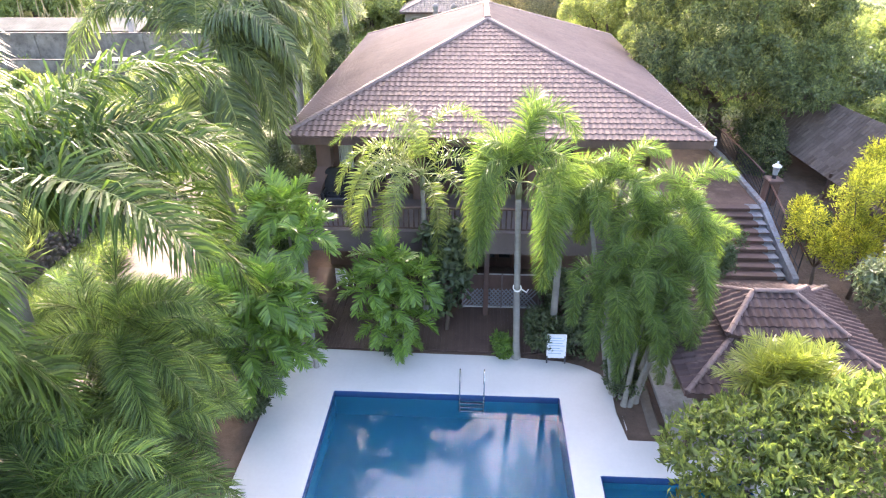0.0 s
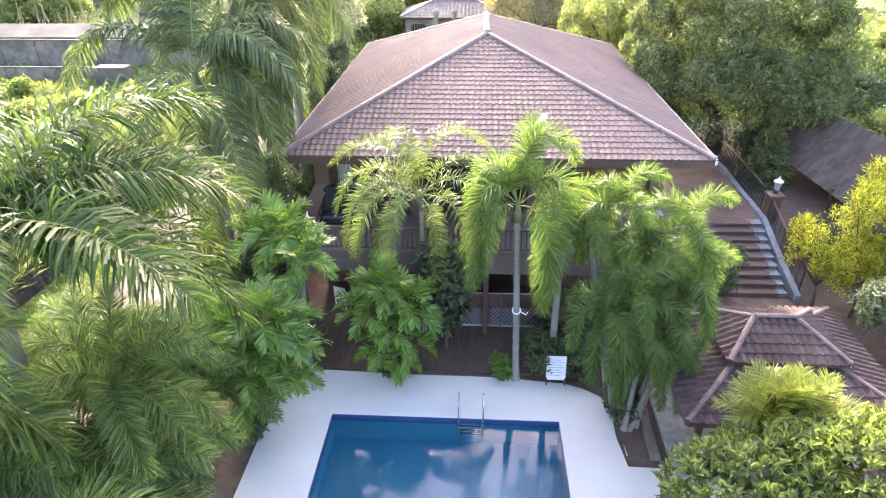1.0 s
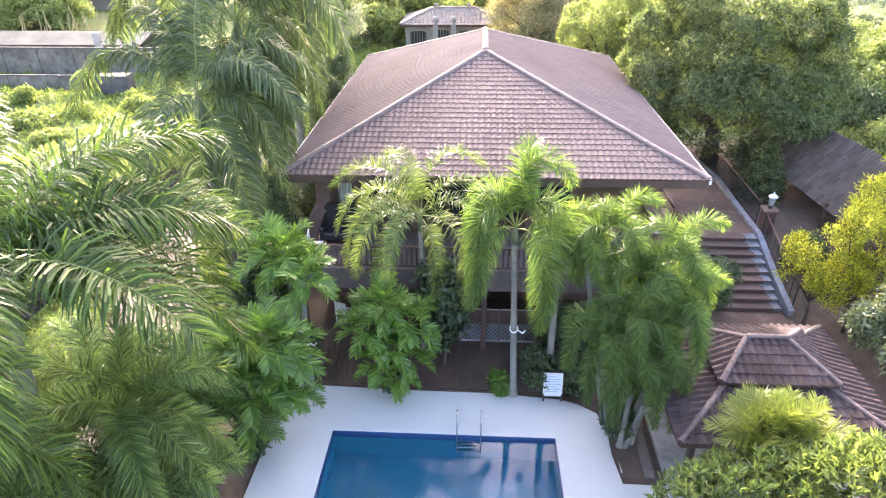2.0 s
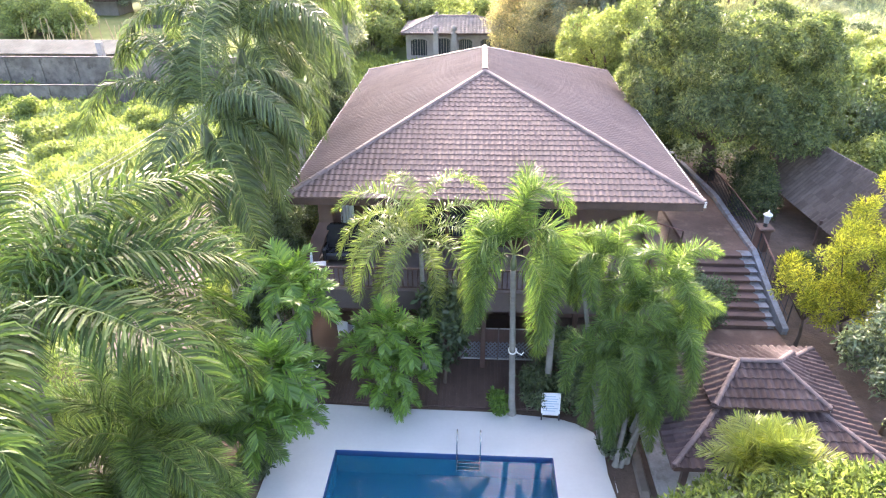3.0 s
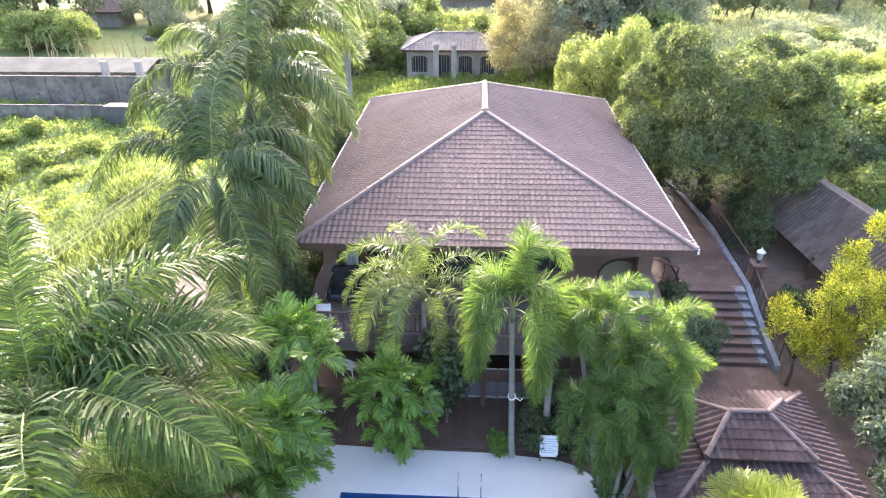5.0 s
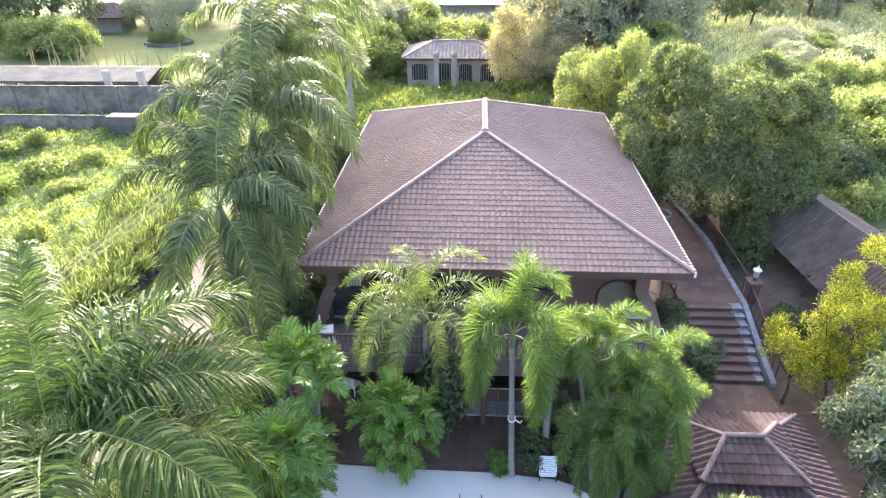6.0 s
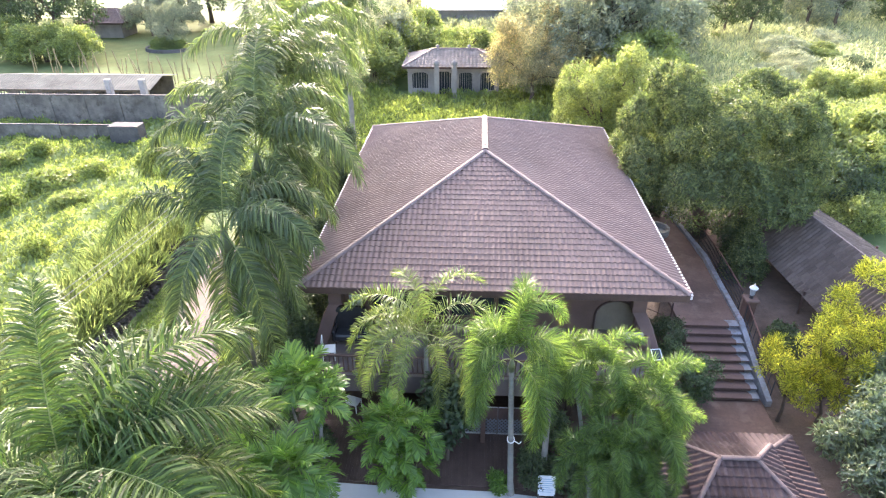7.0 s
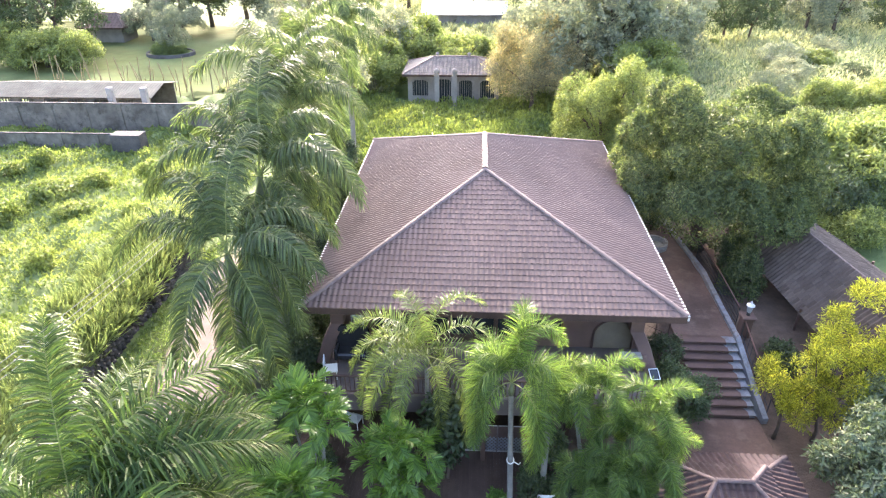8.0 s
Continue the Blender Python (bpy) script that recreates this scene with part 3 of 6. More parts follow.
tagged(lawn_ob, "sunlit mown yellow-green lawn behind the farm shed", "lawn", kind="structure")

# ---- pool and deck ----
POOL = (-4.15, 1.6, 2.71, 12.15)
WADING = (3.45, 3.0, 7.2, 9.3)
deck_line = [(-6.15, 0.6), (8.4, 0.6), (8.4, 10.5), (4.42, 10.55), (4.3, 11.6), (4.33, 12.6), (4.13, 13.25), (3.6, 13.62), (3.06, 13.82), (1.0, 14.02), (-2.4, 14.05), (-5.1, 14.15), (-5.75, 13.65), (-6.0, 13.3), (-6.08, 12.2)]


def slab_with_holes(outline, holes, z0, z1):
    bm = bmesh.new()
    loops = [outline] + [[(a, b), (c, b), (c, d), (a, d)] for a, b, c, d in holes]
    edges, rings = [], []
    for lp in loops:
        vs = [bm.verts.new((x, y, z1)) for x, y in lp]
        rings.append(vs)
        edges += [bm.edges.new((vs[i], vs[(i + 1) % len(vs)])) for i in range(len(vs))]
    bmesh.ops.triangle_fill(bm, edges=edges, use_beauty=True, use_dissolve=False)
    for f in bm.faces:
        if f.normal.z < 0:
            f.normal_flip()
    top = list(bm.faces)
    r = bmesh.ops.extrude_face_region(bm, geom=top)
    bmesh.ops.translate(bm, vec=(0, 0, z0 - z1), verts=[v for v in r["geom"] if isinstance(v, bmesh.types.BMVert)])
    bmesh.ops.recalc_face_normals(bm, faces=bm.faces[:])
    return bm


deck = part("pool_deck", slab_with_holes(deck_line, [POOL, WADING], -0.25, 0.0), DECK)
tagged(deck, "white painted concrete deck round the swimming pool", "pool deck", kind="structure")
bev = deck.modifiers.new("edge", "BEVEL")
bev.width, bev.segments, bev.limit_method = 0.025, 2, "ANGLE"
step_l = part("deck_step", prism(bmesh.new(), [(-6.55, 0.6), (-6.16, 0.6), (-6.1, 12.2), (-6.3, 12.9), (-6.62, 12.5)], -0.3, -0.12), DECK)
tagged(step_l, "lower white concrete border step of the deck", "step", kind="structure")
step_r = boxed("deck_step", (4.45, 10.62, -0.2, 4.9, 11.55, -0.08), DECK, bevel=0.02)
tagged(step_r, "small white concrete step beside the deck", "step", kind="structure")


def pool(name, rect, depth, label):
    x0, y0, x1, y1 = rect
    t = thing(name, (x0 + x1) / 2, (y0 + y1) / 2, -depth, label, "pool", kind="structure")
    boxed("pool_floor", (x0 - 0.1, y0 - 0.1, -depth - 0.15, x1 + 0.1, y1 + 0.1, -depth), MOSAIC, t, bevel=0)
    for nm, d in (("pool_wall", (x0 - 0.12, y0 - 0.12, -depth, x0 - 0.002, y1 + 0.12, -0.26)), ("pool_wall", (x1 + 0.002, y0 - 0.12, -depth, x1 + 0.12, y1 + 0.12, -0.26)),
                  ("pool_wall", (x0, y0 - 0.12, -depth, x1, y0 - 0.002, -0.26)), ("pool_wall", (x0, y1 + 0.002, -depth, x1, y1 + 0.12, -0.26))):
        boxed(nm, d, MOSAIC, t, bevel=0)
    for d in ((x0 + 0.002, y0 + 0.01, -0.3, x0 + 0.03, y1 - 0.01, -0.02), (x1 - 0.03, y0 + 0.01, -0.3, x1 - 0.002, y1 - 0.01, -0.02), (x0 + 0.03, y1 - 0.03, -0.3, x1 - 0.03, y1 - 0.002, -0.02), (x0 + 0.03, y0 + 0.002, -0.3, x1 - 0.03, y0 + 0.03, -0.02)):
        boxed("waterline_tiles", d, MOSAIC_DARK, t, "narrow navy mosaic waterline band", bevel=0)
    world_parts(t)
    V = [(x0 + 0.031, y0 + 0.031, -0.14), (x1 - 0.031, y0 + 0.031, -0.14), (x1 - 0.031, y1 - 0.031, -0.14), (x0 + 0.031, y1 - 0.031, -0.14)]
    w = link_mesh("water", raw_mesh("water", V, [(0, 1, 2, 3)]), WATER)
    w.visible_shadow = False
    tagged(w, "still clear blue water reflecting palms and sky", "water", kind="structure")


pool("swimming_pool", POOL, 1.5, "rectangular swimming pool lined with deep blue mosaic")
pool("wading_pool", WADING, 0.7, "small blue mosaic wading pool beside the main pool")

# ---- terrace paving and stairs ----
bm = bmesh.new()
block(bm, -6.3, 14.2, -0.2, 3.4, 19.4, -0.03)
terrace_base = part("pavement", bm, WOOD_DARK)
tagged(terrace_base, "dark bedding under the red-brown timber terrace", "pavement", kind="structure")
board = block(bmesh.new(), -0.058, 0, -0.025, 0.058, 3.0, 0.0, 0.004)
board_me = bpy.data.meshes.new("plank")
board.to_mesh(board_me)
board.free()
board_me.materials.append(WOOD_RED)
for i in range(78):
    p = new("plank", board_me)
    p.parent = terrace_base
    p.matrix_basis = pose(-6.2 + 0.122 * i, 14.22 + 0.02 * math.sin(i * 5.1), 0.002 + 0.004 * math.sin(i * 2.7), 0, 0, 0.15 * math.sin(i * 3.3))

court = boxed("pavement", (6.9, 14.8, -0.3, 12.3, 19.05, 0.06), PAVE, bevel=0.02)
tagged(court, "red-brown paved court at the foot of the stairs", "pavement", kind="structure")
upper = boxed("pavement", (9.55, 22.7, 1.2, 12.35, 36.5, 1.6), PAVE, bevel=0.02)
tagged(upper, "red-brown paved path along the house", "pavement", kind="structure")

STEPS, S_Y0, S_Y1, S_Z0, S_Z1 = 9, 19.05, 22.72, 0.06, 1.6
stairs = thing("stairs", 11.0, 19.1, 0.0, "wide terracotta stairs with bull-nosed treads", "stairs", kind="structure")
run, rise = (S_Y1 - S_Y0) / STEPS, (S_Z1 - S_Z0) / STEPS
for i in range(STEPS):
    y, z = S_Y0 + i * run, S_Z0 + (i + 1) * rise
    boxed("riser", (9.7, y + 0.06, z - rise - 0.2, 12.2, y + run + 0.1, z - 0.05), STEP, stairs, bevel=0.005)
    boxed("tread", (9.68, y, z - 0.05, 12.22, y + run + 0.06, z), STEP, stairs, bevel=0.015)
    edge = 11.86 - 0.015 * i + 0.07 * math.sin(i * 2.3)
    bm = bmesh.new()
    prism(bm, [(edge + 0.05, y + 0.004), (12.225, y + 0.004), (12.225, y + run + 0.05), (edge - 0.04, y + run + 0.05), (edge + 0.08, y + run * 0.55)], z - 0.03, z + 0.006)
    part("step_end", bm, CONCRETE_BLUE, stairs, "pale worn cement paint")
    boxed("riser_end", (edge + 0.1, y + 0.052, z - rise + 0.004, 12.205, y + 0.07, z - 0.052), CONCRETE_BLUE, stairs, "pale worn cement paint", bevel=0)
world_parts(stairs)


def sloped_curb(name, pts, w, h, mat, label):
    """A kerb that follows a line of points, on its ground."""
    bm = bmesh.new()
    rows = []
    for i, p in enumerate(pts):
        d = Vector(pts[min(i + 1, len(pts) - 1)]) - Vector(pts[max(i - 1, 0)])
        n = Vector((d.y, -d.x, 0)).normalized() * w / 2
        p = Vector(p)
        rows.append([bm.verts.new(p - n - Vector((0, 0, 0.5))), bm.verts.new(p - n + Vector((0, 0, h))), bm.verts.new(p + n + Vector((0, 0, h))), bm.verts.new(p + n - Vector((0, 0, 0.5)))])
    for a, b in zip(rows, rows[1:]):
        for k in range(4):
            bm.faces.new((a[k], a[(k + 1) % 4], b[(k + 1) % 4], b[k]))
    bm.faces.new(rows[0])
    bm.faces.new(rows[-1][::-1])
    bmesh.ops.recalc_face_normals(bm, faces=bm.faces[:])
    ob = part(name, bm, mat)
    return tagged(ob, label, "kerb", kind="structure")


sloped_curb("kerb", [(12.55, 18.9, 0.1), (12.42, 20.4, 0.75), (12.36, 22.6, 1.62), (12.45, 25.5, 1.62), (12.6, 28.5, 1.62), (12.3, 31.5, 1.62), (11.9, 36, 1.62)], 0.24, 0.14, CONCRETE_BLUE, "pale painted concrete kerb beside the stairs and path")

# ---- stone bank beside the drive ----
stone_me = []
for k in range(4):
    b = bmesh.new()
    bmesh.ops.create_icosphere(b, subdivisions=1, radius=0.5)
    for v in b.verts:
        v.co *= 1 + 0.25 * noise.noise(v.co * 2.1 + Vector((k * 7, 0, 0)))
    me = bpy.data.meshes.new("stone")
    b.to_mesh(me)
    b.free()
    me.materials.append(STONE)
    stone_me.append(me)
bm = bmesh.new()
pts = [(-17.65 + 0.1 * math.sin(y), y) for y in (16, 20, 24, 28, 32)]
outline = [(x - 0.35, y) for x, y in pts] + [(x + 0.12, y) for x, y in pts[::-1]]
prism(bm, outline, -0.3, 1.25)
bank_wall = part("wall_bank", bm, STONE)
tagged(bank_wall, "dark rough stone retaining wall below the field", "wall", kind="structure")
rs = random.Random(5)
for i in range(210):
    y = 16 + 16 * (i % 42) / 42 + rs.uniform(-0.1, 0.1)
    z = 0.1 + 0.25 * (i // 42)
    o = new("stone", stone_me[i % 4])
    o.parent = bank_wall
    o.matrix_basis = pose(-17.5 + 0.1 * math.sin(y), y, z, rs.uniform(-15, 15), rs.uniform(-15, 15), rs.uniform(0, 360)) @ Matrix.Diagonal((0.34, 0.42, 0.28, 1))

# ---- the villa ----
EX0, EX1, EY0, EY1, EZ = -6.6, 7.93, 17.98, 36.66, 6.08
RX, RY0, RY1, RZ = 0.42, 25.43, 30.32, 8.72
villa = thing("villa", 0.6, 27.3, 0.0, "two-storey timber and stucco villa with a brown tiled hip roof", "house")
A, Bc, C, D = (EX0, EY0, EZ), (EX1, EY0, EZ), (EX1, EY1, EZ), (EX0, EY1, EZ)
R0, R1 = (RX, RY0, RZ), (RX, RY1, RZ)

# solid roof under the tiles
bm = bmesh.new()
dz = Vector((0, 0, -0.03))
v = [bm.verts.new(Vector(p) + dz) for p in (A, Bc, C, D, R0, R1)]
w = [bm.verts.new(Vector(p) + Vector((0, 0, -0.2))) for p in (A, Bc, C, D)]
for f in ((v[0], v[1], v[4]), (v[1], v[2], v[5], v[4]), (v[2], v[3], v[5]), (v[3], v[0], v[4], v[5]), (w[3], w[2], w[1], w[0])):
    bm.faces.new(f)
for i in range(4):
    bm.faces.new((w[i], w[(i + 1) % 4], v[(i + 1) % 4], v[i]))
roof = part("roof", bm, WOOD_DARK, villa, "brown pan-and-roll tiled hip roof with pale ridge caps")
pick_me = raw_mesh("roof_tile", *tile_rows(ROLL * 1.04, amp=0.034))
pick_me.materials.append(TILE_ONE)
front, picked = tiled_slope([A, Bc, R0], singles=lambda r, c: r < 5, seed=3)
tagged(part("tiles", front, TILE, roof), kind="stuff")
for m in picked:
    ob = link_mesh("roof_tile", pick_me, None, roof)
    ob.matrix_basis = m
for cs, sd in (([Bc, C, R1, R0], 4), ([D, A, R0, R1], 5), ([C, D, R1], 6)):
    b, _ = tiled_slope(cs, seed=sd, amp=0.055)
    tagged(part("tiles", b, TILE, roof), kind="stuff")
for a, b in ((A, R0), (Bc, R0), (C, R1), (D, R1)):
    cap_line(a, b, roof)
cap_line(R0, R1, roof, size=1.25, lift=0.06)
# eave boards
boxed("fascia", (EX0, EY0 - 0.03, EZ - 0.3, EX1, EY0 + 0.02, EZ - 0.03), WOOD_DARK, villa, "dark wooden eave board")
for x in (EX0 - 0.06, EX1 - 0.01):
    boxed("fascia", (x, EY0 - 0.05, EZ - 0.16, x + 0.08, EY1, EZ + 0.05), FASCIA_WHITE, villa, "white metal eave gutter")
boxed("fascia", (EX0, EY1, EZ - 0.25, EX1, EY1 + 0.04, EZ - 0.03), WOOD_DARK, villa)

# walls, two storeys; the upper floor opens to the balcony
WX0, WX1, WY0, WY1, FZ = -5.85, 6.95, 19.6, 35.4, 3.25


def wall_with_gaps(name, x0, x1, y, z0, z1, gaps, mat, parent, thick=0.22):
    """A wall along x with openings (x0, x1, z0, z1)."""
    xs = sorted({x0, x1, *[g[0] for g in gaps], *[g[1] for g in gaps]})
    for a, b in zip(xs, xs[1:]):
        hole = [g for g in gaps if g[0] <= a and g[1] >= b]
        if hole:
            g = hole[0]
            if g[2] > z0:
                boxed(name, (a, y, z0, b, y + thick, g[2]), mat, parent, bevel=0)
            if g[3] < z1:
                boxed(name, (a, y, g[3], b, y + thick, z1), mat, parent, bevel=0)
        else:
            boxed(name, (a, y, z0, b, y + thick, z1), mat, parent, bevel=0)


up_gaps = [(-5.1, -4.45, 4.0, 5.5), (-4.2, -2.4, FZ, 5.5), (-1.9, 1.9, FZ, 5.5), (2.4, 3.7, 4.0, 5.5)]
lo_gaps = [(-5.3, -4.2, 0.9, 2.3), (-3.6, -1.6, 0.0, 2.35), (-0.9, 1.6, 0.0, 2.35), (2.3, 3.9, 0.9, 2.3), (4.7, 6.2, 0.9, 2.3)]
wall_with_gaps("wall", WX0, WX1, WY0, FZ + 0.001, EZ - 0.2, up_gaps, STUCCO, villa)
wall_with_gaps("wall", WX0, WX1, WY0, 0.0, FZ - 0.301, lo_gaps, STUCCO, villa)
for x in (WX0, WX1 - 0.22):
    boxed("wall", (x, WY0 + 0.22, 0.0, x + 0.22, WY1, EZ - 0.2), STUCCO, villa)
boxed("wall", (WX0, WY1, 0.0, WX1, WY1 + 0.22, EZ - 0.2), STUCCO, villa)
boxed("floor_slab", (WX0, WY0, FZ - 0.3, WX1, WY1, FZ), BEAM, villa)
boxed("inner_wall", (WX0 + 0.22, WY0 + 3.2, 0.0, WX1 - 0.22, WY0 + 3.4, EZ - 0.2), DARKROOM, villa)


def window(x0, x1, z0, z1, y, curtain=None):
    wn_ = part("window", block(bmesh.new(), x0 + 0.07, y + 0.09, z0 + 0.07, x1 - 0.07, y + 0.1, z1 - 0.07), GLASS_DARK, villa)
    for d in ((x0, y + 0.05, z0, x0 + 0.07, y + 0.15, z1), (x1 - 0.07, y + 0.05, z0, x1, y + 0.15, z1), (x0 + 0.07, y + 0.05, z1 - 0.07, x1 - 0.07, y + 0.15, z1), (x0 + 0.07, y + 0.05, z0, x1 - 0.07, y + 0.15, z0 + 0.07), ((x0 + x1) / 2 - 0.03, y + 0.06, z0 + 0.07, (x0 + x1) / 2 + 0.03, y + 0.085, z1 - 0.07)):
        boxed("frame", d, WOOD_DARK, wn_, bevel=0.004)
    if curtain:
        bm = bmesh.new()
        n = 14
        rows = []
        for i in range(n + 1):
            x = curtain[0] + (curtain[1] - curtain[0]) * i / n
            o = 0.025 * math.sin(i * 1.9)
            rows.append((bm.verts.new((x, y + 0.04 + o, z0 + 0.05)), bm.verts.new((x * 0.97 + 0.03 * curtain[0], y + 0.04 + o * 0.6, z1 - 0.04))))
        for a, b in zip(rows, rows[1:]):
            bm.faces.new((a[0], b[0], b[1], a[1]))
        part("curtain", bm, CURTAIN, wn_, "pale hanging curtain")


window(-5.1, -4.45, 4.0, 5.5, WY0, (-5.08, -4.55))
window(2.4, 3.7, 4.0, 5.5, WY0)
bm = bmesh.new()
arc = [(5.77 + 0.8 * math.cos(math.pi * i / 16), 3.95 + 0.75 * math.sin(math.pi * i / 16)) for i in range(17)]
tube(bm, [(arc[0][0], WY0 - 0.03, FZ)] + [(x, WY0 - 0.03, z) for x, z in arc] + [(arc[-1][0], WY0 - 0.03, FZ)], 0.05, 6)
part("arch_frame", bm, WOOD_DARK, villa, "dark wooden arch frame")
bm = bmesh.new()
rim_v = [bm.verts.new((x, WY0 - 0.012, z)) for x, z in [(6.57, FZ + 0.01)] + arc + [(4.97, FZ + 0.01)]]
bm.faces.new(rim_v)
r_ = bmesh.ops.extrude_face_region(bm, geom=bm.faces[:])
bmesh.ops.translate(bm, vec=(0, 0.008, 0), verts=[v for v in r_["geom"] if isinstance(v, bmesh.types.BMVert)])
bmesh.ops.recalc_face_normals(bm, faces=bm.faces[:])
part("arch_panel", bm, STUCCO_PALE, villa, "plain olive-brown plaster in the arch")
for g in (lo_gaps[0], lo_gaps[3], lo_gaps[4]):
    window(*g, WY0)
for x0, x1, z0, z1 in (up_gaps[1], up_gaps[2], lo_gaps[1], lo_gaps[2]):
    n = 2 if x1 - x0 < 2.2 else 4
    for i in range(n):
        a, b = x0 + (x1 - x0) * i / n, x0 + (x1 - x0) * (i + 1) / n
        leaf_d = part("door", block(bmesh.new(), a + 0.09, WY0 + 0.1, z0 + 0.45, b - 0.09, WY0 + 0.115, z1 - 0.1), GLASS_DARK, villa, "glazed dark timber door leaf")
        for d in ((a + 0.005, WY0 + 0.07, z0 + 0.01, a + 0.09, WY0 + 0.14, z1), (b - 0.09, WY0 + 0.07, z0 + 0.01, b - 0.005, WY0 + 0.14, z1), (a + 0.09, WY0 + 0.07, z0 + 0.01, b - 0.09, WY0 + 0.14, z0 + 0.45), (a + 0.09, WY0 + 0.07, z1 - 0.1, b - 0.09, WY0 + 0.14, z1)):
            boxed("stile", d, WOOD_DARK, leaf_d, bevel=0.004)

# balcony
BX0, BX1, BY0 = -6.0, 6.9, 16.15
boxed("balcony_floor", (BX0, BY0 + 0.1, FZ - 0.28, BX1, WY0, FZ), BEAM, villa, "grey balcony slab")
boxed("balcony_band", (BX0 - 0.02, BY0, FZ - 0.62, BX1 + 0.02, BY0 + 0.1, FZ + 0.18), BEAM, villa, "plain grey balcony fascia band")
boxed("rail", (BX0, BY0 + 0.01, FZ + 1.0, BX1, BY0 + 0.1, FZ + 1.07), WOOD_DARK, villa, bevel=0.012)
boxed("rail", (BX0, BY0 + 0.03, FZ + 0.27, BX1, BY0 + 0.08, FZ + 0.32), WOOD_DARK, villa, bevel=0.01)
bal = bmesh.new()
tube(bal, [(0, 0, 0), (0, 0, 0.12), (0, 0, 0.3), (0, 0, 0.48), (0, 0, 0.68)], [0.022, 0.03, 0.018, 0.03, 0.022], 6)
bal_me = bpy.data.meshes.new("baluster")
bal.to_mesh(bal_me)
bal.free()
bal_me.materials.append(WOOD_DARK)
k = 0
x = BX0 + 0.12
while x < BX1:
    o = link_mesh("baluster", bal_me, None, villa)
    o.matrix_basis = pose(x, BY0 + 0.055, FZ + 0.32)
    x += 0.17
for x in (-5.9, -2.7, 0.5, 3.7, 6.8):
    boxed("post", (x - 0.09, BY0 + 0.12, 0.0, x + 0.09, BY0 + 0.3, FZ - 0.28), WOOD_DARK, villa)


def flared_column(x, way):
    """A stucco column whose foot leans outwards like a buttress."""
    bm = bmesh.new()
    rows = []
    for z, dx, dy in ((FZ, 0.55 * way, -0.95), (FZ + 0.9, 0.25 * way, -0.45), (FZ + 1.35, 0.0, -0.08), (EZ - 0.2, 0.0, 0.0)):
        cx, cy = x + dx, WY0 - 0.35 + dy
        rows.append([bm.verts.new((cx + sx * 0.27, cy + sy * 0.24, z)) for sx, sy in ((-1, -1), (1, -1), (1, 1), (-1, 1))])
    for a, b in zip(rows, rows[1:]):
        for i in range(4):
            bm.faces.new((a[i], a[(i + 1) % 4], b[(i + 1) % 4], b[i]))
    bm.faces.new(rows[0][::-1])
    bm.faces.new(rows[-1])
    bmesh.ops.bevel(bm, geom=bm.edges[:], offset=0.02, segments=1, affect="EDGES")
    part("column", bm, STUCCO, villa, "brown stucco column with a leaning foot")


flared_column(-5.5, -1)
flared_column(6.5, 1)
boxed("column", (2.0, WY0 - 0.5, FZ, 2.35, WY0 - 0.1, EZ - 0.2), STUCCO, villa)
boxed("column", (-2.3, WY0 - 0.5, FZ, -1.95, WY0 - 0.1, EZ - 0.2), STUCCO, villa)
world_parts(villa)

# ---- things on the balcony and terrace ----
def table(x, y, z, w, d, h, name="table", label="dark wooden table on the balcony", top=WOOD_DARK):
    t = thing(name, x, y, z, label, "table")
    boxed("tabletop", (-w / 2, -d / 2, h - 0.05, w / 2, d / 2, h), top, t)
    for sx in (-1, 1):
        for sy in (-1, 1):
            boxed("leg", (sx * (w / 2 - 0.08) - 0.035, sy * (d / 2 - 0.08) - 0.035, 0, sx * (w / 2 - 0.08) + 0.035, sy * (d / 2 - 0.08) + 0.035, h - 0.05), WOOD_DARK, t)
    return t


def chair(x, y, z, turn, mat, label, back=0.5):
    t = thing("chair", x, y, z, label, "chair", "chairs on the balcony", turn=turn)
    boxed("seat", (-0.25, -0.25, 0.4, 0.25, 0.25, 0.45), mat, t)
    boxed("backrest", (-0.25, 0.21, 0.47, 0.25, 0.25, 0.45 + back), mat, t)
    for sx in (-1, 1):
        for sy in (-1, 1):
            boxed("leg", (sx * 0.22 - 0.02, sy * 0.22 - 0.02, 0, sx * 0.22 + 0.02, sy * 0.22 + 0.02, 0.4), mat, t)
    return t


settee = thing("settee", -4.85, 18.5, FZ, "dark glossy high-backed settee with a rounded top on the balcony", "settee")
boxed("seat", (-0.62, -0.42, 0.14, 0.62, 0.18, 0.46), LEATHER, settee, bevel=0.07)
bm = bmesh.new()
side = [(-0.66, 0.1), (-0.66, 1.05), (-0.6, 1.25), (-0.46, 1.36), (0.46, 1.36), (0.6, 1.25), (0.66, 1.05), (0.66, 0.1)]
for y_ in (0.18, 0.36):
    bm.faces.new([bm.verts.new((x, y_ + 0.06 * (z - 0.1), z)) for x, z in side])
bmesh.ops.bridge_loops(bm, edges=bm.edges[:])
bmesh.ops.recalc_face_normals(bm, faces=bm.faces[:])
bmesh.ops.bevel(bm, geom=bm.edges[:], offset=0.025, segments=2, affect="EDGES")
part("backrest", bm, LEATHER, settee, "rounded dark glossy back")
for x in (-0.7, 0.56):
    boxed("armrest", (x, -0.44, 0.12, x + 0.14, 0.2, 0.66), LEATHER, settee, bevel=0.05)
for x in (-0.6, 0.54):
    for y_ in (-0.38, 0.24):
        boxed("foot", (x, y_, 0.0, x + 0.07, y_ + 0.07, 0.15), WOOD_DARK, settee)
